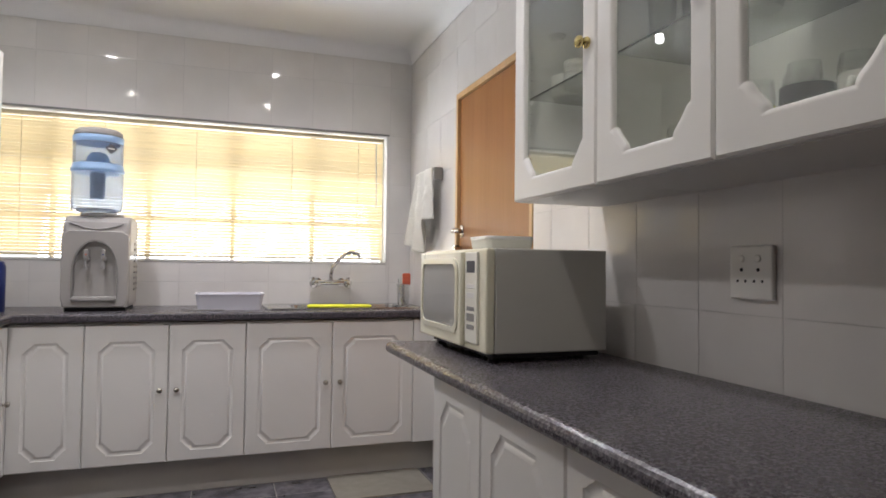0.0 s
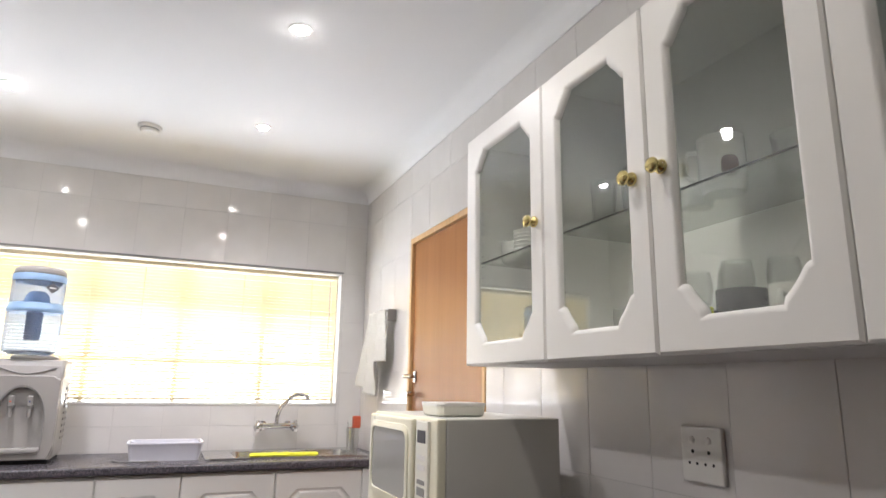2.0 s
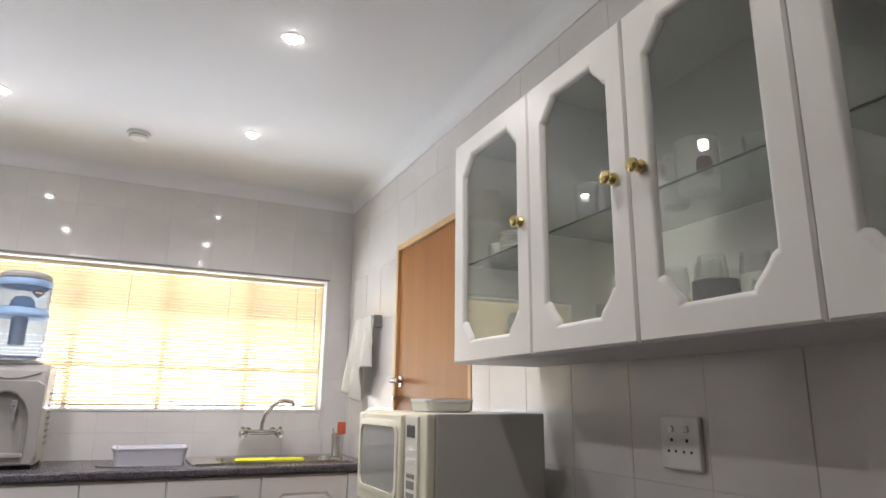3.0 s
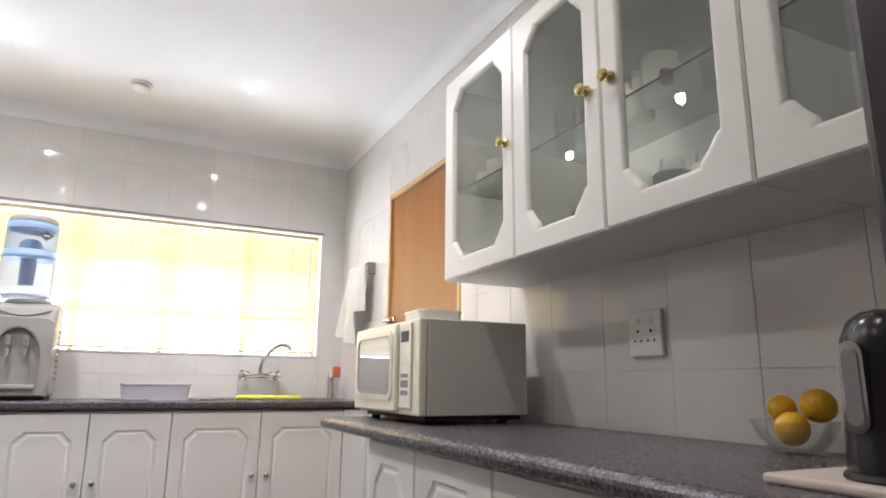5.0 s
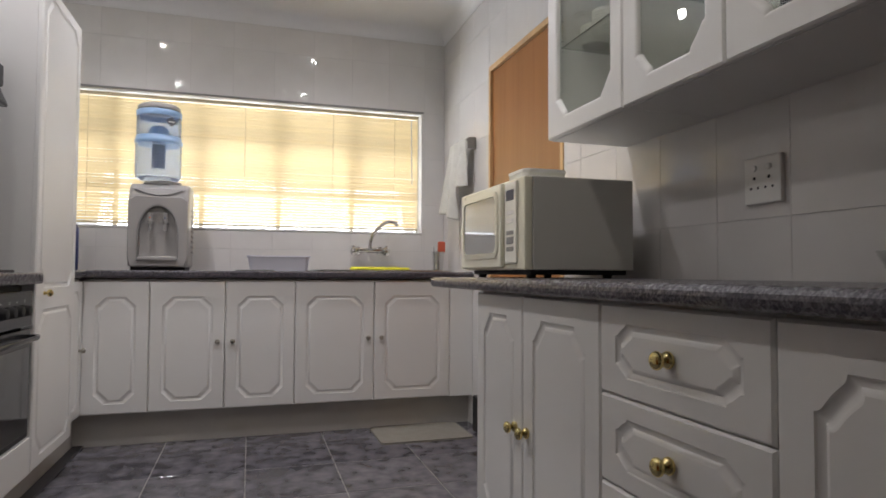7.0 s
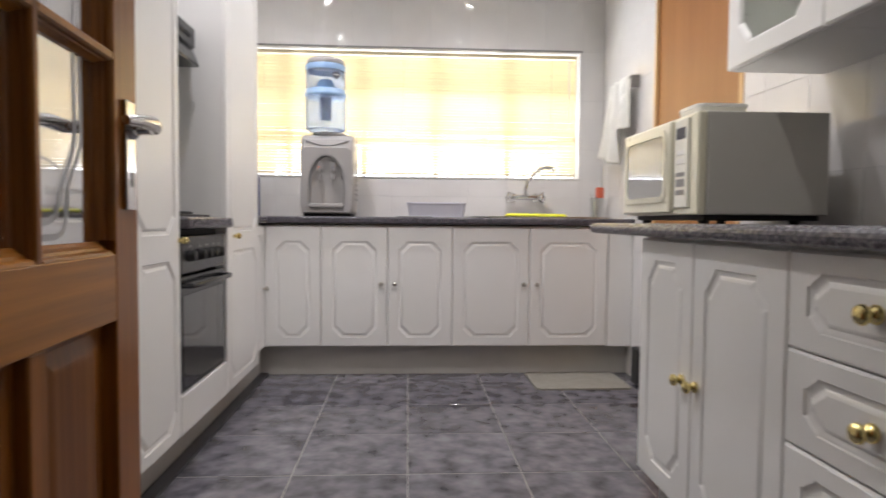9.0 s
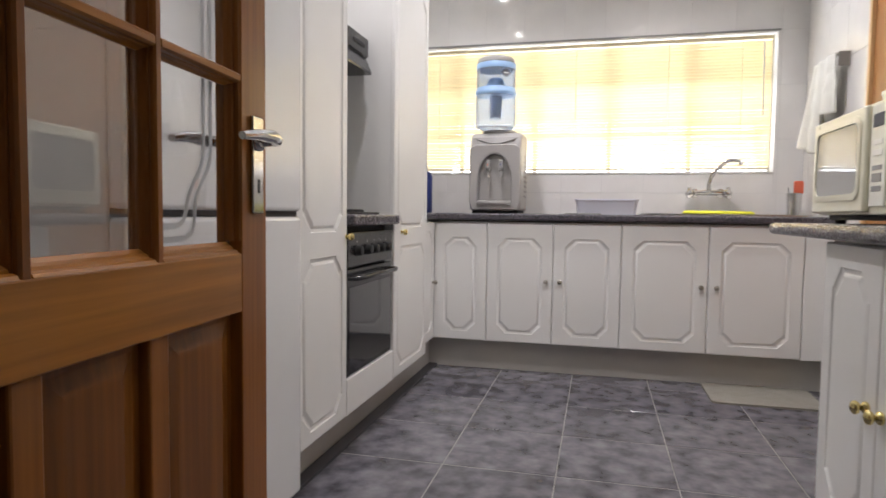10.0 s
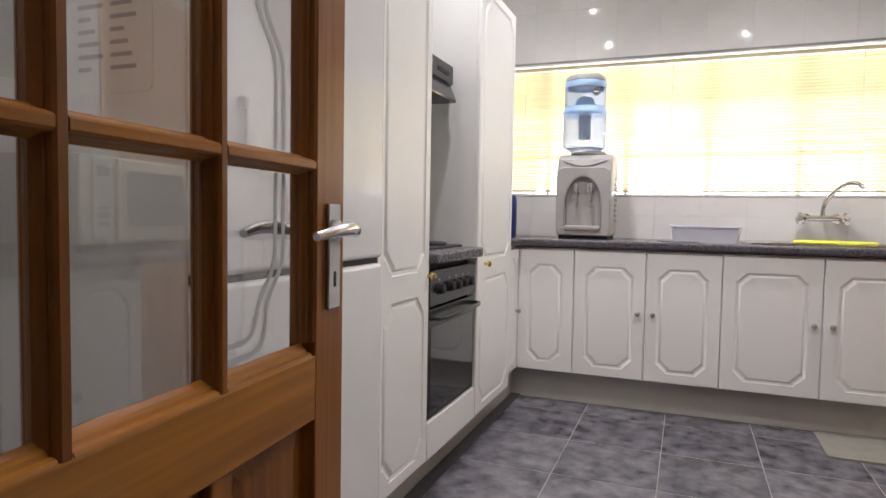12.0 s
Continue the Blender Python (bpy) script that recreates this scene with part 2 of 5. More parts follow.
def part(name, bm, mat, parent=None, label="", at=None, smooth=False):
    me = bpy.data.meshes.new(name)
    bmesh.ops.recalc_face_normals(bm, faces=bm.faces)
    if smooth:
        for f in bm.faces:
            f.normal_update()
            f.smooth = f.calc_area() < 0.006 and max(abs(c) for c in f.normal) < 0.9995
    bm.to_mesh(me)
    bm.free()
    me.materials.append(mat)
    if smooth:
        me.set_sharp_from_angle(angle=radians(38))
        for p in me.polygons:
            p.use_smooth = p.area < 0.006 and max(abs(c) for c in p.normal) < 0.9995
    ob = new(name, me)
    ob.parent = parent
    if at is not None:
        ob.matrix_basis = at
    if label:
        ob["label"] = label
    return ob


def thing(name, at, label, category, group="", kind=""):
    ob = new(name)
    ob.empty_display_size = 0.05
    ob.matrix_basis = at
    return tagged(ob, label, category, group, kind)


def box(lo, hi, bevel=0.0, bm=None, seg=2):
    bm = bm or bmesh.new()
    t = bmesh.new()
    bmesh.ops.create_cube(t, size=1)
    for v in t.verts:
        v.co = Vector([(a + b) / 2 + c * (b - a) for a, b, c in zip(lo, hi, v.co)])
    if bevel:
        bmesh.ops.bevel(t, geom=t.edges[:], offset=bevel, segments=seg, affect="EDGES", profile=0.5)
    add(bm, t)
    return bm


def add(bm, t):
    """Joins the bmesh t into bm."""
    made = [bm.verts.new(v.co) for v in t.verts]
    t.verts.index_update()
    for f in t.faces:
        bm.faces.new([made[v.index] for v in f.verts])
    t.free()
    return bm


def lathe(profile, n=24, at=(0, 0, 0), axis="Z", bm=None, close=True):
    """Turns (radius, height) pairs round an axis."""
    bm = bm or bmesh.new()
    rings = []
    for r, h in profile:
        ring = []
        for i in range(n):
            a = 2 * math.pi * i / n
            c, s = r * math.cos(a), r * math.sin(a)
            p = {"Z": (c, s, h), "X": (h, c, s), "Y": (c, h, s)}[axis]
            ring.append(bm.verts.new(Vector(at) + Vector(p)))
        rings.append(ring)
    for a, b in zip(rings, rings[1:]):
        for i in range(n):
            bm.faces.new((a[i], a[(i + 1) % n], b[(i + 1) % n], b[i]))
    if close:
        bm.faces.new(rings[0])
        bm.faces.new(rings[-1][::-1])
    return bm


def tube(points, r, n=10, bm=None):
    """A round tube through points; r a number or one per point."""
    bm = bm or bmesh.new()
    pts = [Vector(p) for p in points]
    rr = r if isinstance(r, (list, tuple)) else [r] * len(pts)
    rings = []
    ref = None
    for i, p in enumerate(pts):
        d = (pts[min(i + 1, len(pts) - 1)] - pts[max(i - 1, 0)]).normalized()
        ref = (ref - d * ref.dot(d)).normalized() if ref else d.orthogonal().normalized()
        s = d.cross(ref)
        rings.append([bm.verts.new(p + rr[i] * (math.cos(2 * math.pi * k / n) * ref + math.sin(2 * math.pi * k / n) * s)) for k in range(n)])
    for a, b in zip(rings, rings[1:]):
        for i in range(n):
            bm.faces.new((a[i], a[(i + 1) % n], b[(i + 1) % n], b[i]))
    bm.faces.new(rings[0])
    bm.faces.new(rings[-1][::-1])
    return bm


def arc(c, r, a0, a1, n, plane):
    """Points of an arc round c in the plane of two axes."""
    out = []
    for i in range(n + 1):
        a = radians(a0 + (a1 - a0) * i / n)
        p = [0, 0, 0]
        p[plane[0]], p[plane[1]] = r * math.cos(a), r * math.sin(a)
        out.append(tuple(Vector(c) + Vector(p)))
    return out


def prism(outline, lo, hi, plane="XZ", bm=None):
    """An outline of 2D points pushed from lo to hi across its plane."""
    bm = bm or bmesh.new()

    def place(p, d):
        return {"XZ": (p[0], d, p[1]), "YZ": (d, p[0], p[1]), "XY": (p[0], p[1], d)}[plane]

    a = [bm.verts.new(place(p, lo)) for p in outline]
    b = [bm.verts.new(place(p, hi)) for p in outline]
    n = len(a)
    for i in range(n):
        bm.faces.new((a[i], a[(i + 1) % n], b[(i + 1) % n], b[i]))
    bm.faces.new(a)
    bm.faces.new(b[::-1])
    return bm


def round_rect(x0, y0, x1, y1, r, n=5):
    out = []
    for cx, cy, a in ((x1 - r, y1 - r, 0), (x0 + r, y1 - r, 90), (x0 + r, y0 + r, 180), (x1 - r, y0 + r, 270)):
        for i in range(n + 1):
            t = radians(a + 90 * i / n)
            out.append((cx + r * math.cos(t), cy + r * math.sin(t)))
    return out


# half an ogee corner: distance in from the side, distance down from the top
OGEE = [(0.0, 1.0), (0.10, 0.985), (0.20, 0.94), (0.29, 0.85), (0.42, 0.68), (0.56, 0.53), (0.70, 0.40), (0.85, 0.28), (0.94, 0.19), (0.985, 0.09), (1.0, 0.0)]


def ogee_outline(x0, z0, x1, z1, cx, cz):
    """Counter-clockwise outline of a panel with ogee-notched corners, with the corner each point belongs to."""
    pts = []
    for sx, sz, rev in ((1, 1, False), (-1, 1, True), (-1, -1, False), (1, -1, True)):
        seq = OGEE[::-1] if rev else OGEE
        for a, b in seq:
            x = (x1 - a * cx) if sx > 0 else (x0 + a * cx)
            z = (z1 - b * cz) if sz > 0 else (z0 + b * cz)
            pts.append((x, z))
    return pts


def door_panel(w, h, t=0.018, margin=0.065, cx=0.05, cz=0.05, glazed=False, bm=None, z0=0.0, joined=(), mx=None, mt=None):
    """A moulded cabinet front in the XZ plane, its face towards -Y: rounded edges and a routed, notched panel, or an opening."""
    bm = bm or bmesh.new()
    k = len(OGEE)
    mx, mt = mx or margin, mt or margin
    b = 0.005

    def rect(inset_b):
        lo_b = 0 if "below" in joined else inset_b
        hi_b = 0 if "above" in joined else inset_b
        x0, x1, za, zb = inset_b, w - inset_b, z0 + lo_b, z0 + h - hi_b
        ref = ogee_outline(mx, z0 + margin, w - mx, z0 + h - mt, cx, cz)
        out = []
        for i, (px, pz) in enumerate(ref):
            c, j = divmod(i, k)
            corner = [(x1, zb), (x0, zb), (x0, za), (x1, za)][c]
            if j == 0:
                out.append((corner[0], pz) if c in (0, 2) else (px, corner[1]))
            elif j == k - 1:
                out.append((px, corner[1]) if c in (0, 2) else (corner[0], pz))
            else:
                out.append(corner)
        return out

    def ring(pts, y):
        made, last, out = {}, None, []
        for p in pts:
            key = (round(p[0], 6), round(p[1], 6))
            if key not in made:
                made[key] = bm.verts.new((p[0], y, p[1]))
            out.append(made[key])
        return out

    def bridge(a, c):
        n = len(a)
        for i in range(n):
            q = [a[i], a[(i + 1) % n], c[(i + 1) % n], c[i]]
            u = []
            for v in q:
                if v not in u:
                    u.append(v)
            if len(u) > 2:
                bm.faces.new(u)

    def panel(inset):
        return ogee_outline(mx + inset, z0 + margin + inset, w - mx - inset, z0 + h - mt - inset, cx, cz)

    r0, r1, r2 = ring(rect(0), 0), ring(rect(0), -t + b), ring(rect(b), -t)
    bridge(r0, r1), bridge(r1, r2)
    if glazed:
        steps = [(0, -t), (0.003, -t + 0.0005), (0.010, -t + 0.007), (0.012, -t + 0.012), (0.012, 0)]
        prev = r2
        for inset, y in steps:
            cur = ring(panel(inset), y)
            bridge(prev, cur)
            prev = cur
        bridge(prev, r0)
    else:
        prev = r2
        for inset, y in ((0, -t), (0.002, -t + 0.0035), (0.009, -t + 0.0062), (0.0135, -t + 0.0066), (0.0185, -t + 0.0022), (0.023, -t + 0.0002)):
            cur = ring(panel(inset), y)
            bridge(prev, cur)
            prev = cur
        bm.faces.new(prev)
        back = []
        for v in r0:
            if v not in back:
                back.append(v)
        bm.faces.new(back[::-1])
    return bm


def knob(parent, x, z, mat, y=-0.018, s=1.0, label="", plate=False):
    prof = [(0.009, 0.0), (0.010, -0.003), (0.006, -0.005), (0.0055, -0.010), (0.009, -0.0125), (0.0135, -0.0155), (0.0158, -0.020), (0.0160, -0.0245), (0.0140, -0.0295), (0.0095, -0.0335), (0.004, -0.0355), (0.001, -0.0358)]
    if plate:
        prof = [(0.0125, 0.0), (0.0148, -0.003), (0.0150, -0.006), (0.0130, -0.010), (0.0075, -0.0130), (0.0060, -0.0150), (0.0075, -0.0170), (0.0130, -0.0200), (0.0158, -0.0245), (0.0158, -0.0275), (0.0135, -0.0320), (0.0080, -0.0350), (0.001, -0.0360)]
    return part("knob", lathe([(r * s, h * s) for r, h in prof], 18, (x, y, z), "Y"), mat, parent, label, smooth=True)


FACE_S = lambda x, y, z: pose(x, y, z)
FACE_W = lambda x, y, z: pose(x, y, z, 0, 0, -90)
FACE_E = lambda x, y, z: pose(x, y, z, 0, 0, 90)
TILE_MESH = {}


def slab(w, h, t, mat, edge=0.0005):
    """A thin tile in the XZ plane with softened front edges, shared between alike pieces."""
    key = (round(w, 3), round(h, 3), mat.name)
    if key not in TILE_MESH:
        bm = bmesh.new()
        rings = []
        for e, y in ((0, 0.0), (0, -t + edge), (edge, -t)):
            rings.append([bm.verts.new(p) for p in ((e, y, e), (w - e, y, e), (w - e, y, h - e), (e, y, h - e))])
        for a, c in zip(rings, rings[1:]):
            for i in range(4):
                bm.faces.new((a[i], a[(i + 1) % 4], c[(i + 1) % 4], c[i]))
        bm.faces.new(rings[-1])
        bmesh.ops.recalc_face_normals(bm, faces=bm.faces)
        me = bpy.data.meshes.new("tile")
        bm.to_mesh(me)
        bm.free()
        me.materials.append(mat)
        TILE_MESH[key] = me
    return TILE_MESH[key]


def minus(r, hole):
    """What is left of the rectangle r (u0, v0, u1, v1) outside the hole."""
    u0, v0, u1, v1 = r
    a0, b0, a1, b1 = hole
    if a0 >= u1 or a1 <= u0 or b0 >= v1 or b1 <= v0:
        return [r]
    out = [(u0, v0, min(a0, u1), v1), (max(a1, u0), v0, u1, v1)]
    m0, m1 = max(u0, a0), min(u1, a1)
    out += [(m0, v0, m1, b0), (m0, b1, m1, v1)]
    return [q for q in out if q[2] - q[0] > 0.006 and q[3] - q[1] > 0.006]


def tiled(parent, place, us, vs, holes, mat, t=0.0016, gap=0.002, gap_v=None, tilt=0.16, edge=0.0005):
    """Tiles between the joint lines us and vs, cut round holes; place() gives each one's pose."""
    gv = gap_v or gap
    for u0, u1 in zip(us, us[1:]):
        for v0, v1 in zip(vs, vs[1:]):
            rects = [(u0, v0, u1, v1)]
            for hole in holes:
                rects = [q for r in rects for q in minus(r, hole)]
            for a, b, c, d in rects:
                if c - a < 0.012 or d - b < 0.012:
                    continue
                ob = new("tile", slab(c - a - gap, d - b - gv, t, mat, edge))
                ob.parent = parent
                ob.matrix_basis = place(a + gap / 2, b + gv / 2, c - gap / 2, d - gv / 2) @ pose(0, 0, 0, random.uniform(-tilt, tilt), 0, random.uniform(-tilt, tilt))


def joints(lo, hi, start, step):
    k = math.floor((lo - start) / step) + 1
    out = [lo]
    while start + k * step < hi - 0.004:
        if start + k * step > lo + 0.004:
            out.append(start + k * step)
        k += 1
    return out + [hi]


# ---------------------------------------------------------------- the room
XL, XR, YB, YW = -1.52, 1.10, -0.55, 3.90
DOOR_R = (2.15, 3.035, 0.0, 2.07)
WIN = (-1.32, 0.94, 1.16, 2.0)


def structure(name, bm, mat, label, category="wall", **k):
    return tagged(part(name, bm, mat, **k), label, category, "", "structure")


floor = structure("floor", box((XL - 0.2, -2.2, -0.1), (XR + 0.2, YW + 0.2, -0.0016)), FLOOR_GROUT, "dark grey marbled ceramic floor with pale grout", "floor")
ceiling = structure("ceiling", box((XL - 0.2, -2.2, CEIL), (XR + 0.2, YW + 0.25, CEIL + 0.12)), CEILING, "white painted plaster ceiling with recessed lights", "ceiling")

# window wall, round its opening; the tiles stand just proud of the plaster
wy = YW + 0.0016
bm = box((XL - 0.2, wy, -0.1), (XR + 0.2, wy + 0.22, WIN[2]))
box((XL - 0.2, wy, WIN[3]), (XR + 0.2, wy + 0.22, CEIL), bm=bm)
box((XL - 0.2, wy, WIN[2]), (WIN[0], wy + 0.22, WIN[3]), bm=bm)
box((WIN[1], wy, WIN[2]), (XR + 0.2, wy + 0.22, WIN[3]), bm=bm)
wall_north = structure("wall_north", bm, GROUT, "pale glossy tiled kitchen wall round a wide window")
wx = XR + 0.0016
bm = box((wx, -2.2, -0.1), (wx + 0.2, DOOR_R[0], CEIL))
box((wx, DOOR_R[1], -0.1), (wx + 0.2, wy, CEIL), bm=bm)
box((wx, DOOR_R[0], DOOR_R[3]), (wx + 0.2, DOOR_R[1], CEIL), bm=bm)
wall_east = structure("wall_east", bm, GROUT, "pale glossy tiled wall with an oak door")
wall_west = structure("wall_west", box((XL - 0.2, -2.2, -0.1), (XL, wy, CEIL)), PAINT, "white painted wall behind the tall units")
bm = box((XL, YB - 0.15, -0.1), (-0.56, YB, CEIL))
box((0.33, YB - 0.15, -0.1), (wx, YB, CEIL), bm=bm)
box((-0.56, YB - 0.15, 2.06), (0.33, YB, CEIL), bm=bm)
box((-0.72, YB, -0.1), (-0.60, -0.10, CEIL), bm=bm)
wall_south = structure("wall_south", bm, PAINT, "white painted wall with the kitchen doorway")
wall_hall = structure("wall_hall", box((XL, -2.2, -0.1), (wx, -2.05, CEIL)), PAINT, "white painted wall of the hall behind")
backing = structure("door_recess", box((wx + 0.2, DOOR_R[0] - 0.1, -0.1), (wx + 0.25, DOOR_R[1] + 0.1, 2.2)), PAINT, "plain wall behind the closed door")

# cove cornice on three sides
cove = [(0, 0), (0, -0.086), (0.004, -0.086)] + [(0.080 - 0.076 * math.cos(radians(a)), -0.080 + 0.0795 * math.sin(radians(a))) for a in range(0, 91, 9)] + [(0.081, 0)]
structure("cornice_north", prism([(YW - d, CEIL + z) for d, z in cove], XL, XR, "YZ"), CEILING, "white coved plaster cornice", "cornice", smooth=True)
structure("cornice_east", prism([(XR - d, CEIL + z) for d, z in cove], YB, YW, "XZ"), CEILING, "white coved plaster cornice", "cornice", smooth=True)
structure("cornice_west", prism([(XL + d, CEIL + z) for d, z in cove], YB, YW, "XZ"), CEILING, "white coved plaster cornice", "cornice", smooth=True)

# ---------------------------------------------------------------- window
x0, x1, z0, z1 = WIN
window = thing("window_1", pose((x0 + x1) / 2, YW + 0.112, z0), "wide painted steel window with small panes behind a blind", "window", kind="structure")
hw, hh = (x1 - x0) / 2, z1 - z0
bm = box((-hw, -0.02, 0), (hw, 0.02, 0.016))
box((-hw, -0.02, hh - 0.014), (hw, 0.02, hh), bm=bm)
box((-hw, -0.02, 0.016), (-hw + 0.016, 0.02, hh - 0.014), bm=bm)
box((hw - 0.016, -0.02, 0.016), (hw, 0.02, hh - 0.014), bm=bm)
part("window_frame", bm, FRAME_WHITE, window)
VB = [x + 0.19 for x in (-0.98, -0.485, -0.01, 0.475)]
HB = [1.415 - z0, 1.735 - z0]
for v in VB:
    part("mullion", box((v - 0.013, -0.018, 0.016), (v + 0.013, 0.018, hh - 0.014)), FRAME_WHITE, window)
for h in HB:
    part("glazing_bar", box((-hw + 0.016, -0.011, h - 0.012), (hw - 0.016, 0.011, h + 0.012)), FRAME_WHITE, window)
ve = [-hw + 0.02] + VB + [hw - 0.02]
he = [0.02] + HB + [hh - 0.02]
for a, b in zip(ve, ve[1:]):
    for c, d in zip(he, he[1:]):
        p = part("pane", box((a, -0.002, c), (b, 0.002, d)), GLASS, window)
        p.visible_shadow = False
structure("window_sill", box((x0, YW - 0.004, z0 + 0.001), (x1, YW + 0.091, z0 + 0.016), 0.003), FRAME_WHITE, "white painted window sill", "sill")
# thin dark grey line above the opening
structure("reveal_trim", box((x0, YW - 0.006, z1 + 0.001), (x1 + 0.012, YW + 0.006, z1 + 0.012)), GREY_DARK, "thin dark grey strip along the top of the window opening", "trim")
structure("backdrop", box((-6, 7.0, -1), (6, 7.05, 5)), glow("bright_yard", (0.98, 0.97, 0.94), 1.35), "sunlit pale yard outside the window", "backdrop")

RAIL_CREAM = shader("cream_rail", (0.74, 0.63, 0.40), 0.4)
blind = thing("venetian_blind", pose((x0 + x1) / 2 - 0.005, YW + 0.045, z0), "cream venetian blind with closed slats, backlit by daylight", "blind")
bw = hw - 0.014
part("headrail", box((-bw, -0.014, hh - 0.036), (bw, 0.014, hh - 0.014), 0.002), RAIL_CREAM, blind)
part("bottom_rail", box((-bw, -0.012, 0.030), (bw, 0.012, 0.044), 0.003), RAIL_CREAM, blind)
SLATS, PITCH = 40, 0.0188
sm = bmesh.new()
tilt = radians(39)
rows = []
for i in range(5):
    u = -0.0125 + 0.025 * i / 4
    c = 0.0022 * (1 - (u / 0.0125) ** 2)
    rows.append([sm.verts.new((s * bw, -u * math.cos(tilt) - c * math.sin(tilt), u * math.sin(tilt) - c * math.cos(tilt))) for s in (-1, 1)])
for a, b in zip(rows, rows[1:]):
    sm.faces.new((a[0], a[1], b[1], b[0]))
first = part("slat", sm, SLAT, blind, "curved cream metal slat", pose(0, 0, 0.056))
for i in range(1, SLATS):
    s = new("slat", first.data)
    s.parent = blind
    s.matrix_basis = pose(0, 0, 0.056 + PITCH * i, random.uniform(-1.3, 1.3), random.uniform(-0.06, 0.06), 0)
for cx in (-0.93, -0.52, -0.03, 0.53, 0.95):
    part("ladder_cord", tube([(cx, -0.0145, 0.035), (cx, -0.0145, hh - 0.03)], 0.0016, 6), CORD, blind)
part("tilt_wand", tube([(bw - 0.05, -0.02, hh - 0.05), (bw - 0.045, -0.024, 0.35)], 0.004, 8), FRAME_WHITE, blind)

# ---------------------------------------------------------------- the oak door in the tiled wall
door_2 = thing("door_2", pose(XR, DOOR_R[0], 0), "closed flush oak-veneered door with a chrome lever handle", "door", kind="structure")
dw = DOOR_R[1] - DOOR_R[0]
part("door_leaf", box((0.012, 0.032, 0.006), (0.052, dw - 0.032, 2.035), 0.002), OAK, door_2)
bm = box((-0.004, 0.002, 0), (0.1, 0.030, 2.068), 0.002)
box((-0.004, dw - 0.030, 0), (0.1, dw - 0.002, 2.068), 0.002, bm=bm)
box((-0.004, 0.030, 2.038), (0.1, dw - 0.030, 2.068), 0.002, bm=bm)
part("door_frame", bm, FRAME_WOOD, door_2, "pale wooden door frame")
hd = part("door_handle", box((0.004, dw - 0.098, 1.305), (0.012, dw - 0.062, 1.365), 0.003), CHROME, door_2, "chrome lever handle on a small plate")
lever = tube([(0.006, dw - 0.080, 1.335), (-0.03, dw - 0.080, 1.335), (-0.045, dw - 0.085, 1.335), (-0.050, dw - 0.12, 1.337), (-0.048, dw - 0.19, 1.333)], [0.010, 0.010, 0.012, 0.012, 0.009], 10)
part("lever", lever, CHROME, hd, smooth=True)
part("key", tube([(0.006, dw - 0.080, 1.25), (-0.035, dw - 0.080, 1.25)], 0.012, 10), CHROME, hd)

# ---------------------------------------------------------------- cabinets
T = 0.018


def shell(u, w, h, d):
    """The five boards of a cabinet's carcass."""
    part("side_panel", box((0.001, 0.001, 0), (0.017, d, h)), CARCASS, u)
    part("side_panel", box((w - 0.017, 0.001, 0), (w - 0.001, d, h)), CARCASS, u)
    part("bottom_panel", box((0.017, 0.001, 0), (w - 0.017, d, 0.018)), CARCASS, u)
    part("top_panel", box((0.017, 0.001, h - 0.016), (w - 0.017, d, h)), CARCASS, u)
    part("back_panel", box((0.017, d - 0.008, 0.018), (w - 0.017, d, h - 0.016)), CARCASS, u)


def unit(name, at, w, h, d, label, group=""):
    """A carcass w wide, h high and d deep behind the fronts; its origin is the front's lower corner."""
    u = thing(name, at, label, "cabinet", group)
    shell(u, w, h, d)
    return u


def front(u, x0, x1, z0, z1, name="door", **k):
    g = 0.0015
    ob = part(name, door_panel(x1 - x0 - 2 * g, z1 - z0 - 2 * g, T, **k), WHITE, u, at=pose(x0 + g, 0, z0 + g), smooth=True)
    return ob


# along the window: two pairs of doors, a corner front and a filler
ZB, ZT = 0.172, 0.862
YF = 3.295 + T
lower_label = "white moulded base cabinet with two notched-panel doors under the worktop"
for xa, xm, xb in ((-0.675, -0.304, 0.060), (0.060, 0.502, 0.954)):
    u = unit("base_cabinet", FACE_S(xa, YF, ZB), xb - xa, ZT - ZB - 0.004, 0.56, lower_label, group="base cabinets under the window")
    for a, b, kx in ((0, xm - xa, xm - xa - 0.036), (xm - xa, xb - xa, xm - xa + 0.040)):
        d = front(u, a, b, 0.002, ZT - ZB - 0.010, margin=0.050, mx=0.060, mt=0.082, cx=0.045, cz=0.045)
        knob(d, kx - a - 0.0015, 0.353, STEEL_KNOB, s=0.84, label="small dull metal knob")
u = unit("corner_cabinet", FACE_S(-0.988, YF, ZB), 0.313, ZT - ZB - 0.004, 0.56, "white moulded corner base cabinet door without a knob", group="base cabinets under the window")
front(u, 0, 0.313, 0.002, ZT - ZB - 0.010, margin=0.050, mx=0.060, mt=0.082, cx=0.045, cz=0.045)
filler = part("filler_panel", box((0.956, YF - T, ZB), (XR - 0.002, YF, ZT - 0.006), 0.002), WHITE)
tagged(filler, "plain white filler panel beside the sink cabinet", "panel")
u = unit("corner_cabinet", FACE_E(-0.982 - T, 3.010, ZB), 0.283, ZT - ZB - 0.004, 0.50, "narrow white corner cabinet door with a small metal knob")
d = front(u, 0, 0.283, 0.002, ZT - ZB - 0.010, margin=0.05, cx=0.04, cz=0.045)
knob(d, 0.235, 0.33, STEEL_KNOB, s=0.84, label="small dull metal knob")
structure("kickboard_north", box((-1.045, 3.372, 0), (XR, 3.388, ZB - 0.002)), KICK, "beige-grey kickboard below the cabinets", "kickboard")
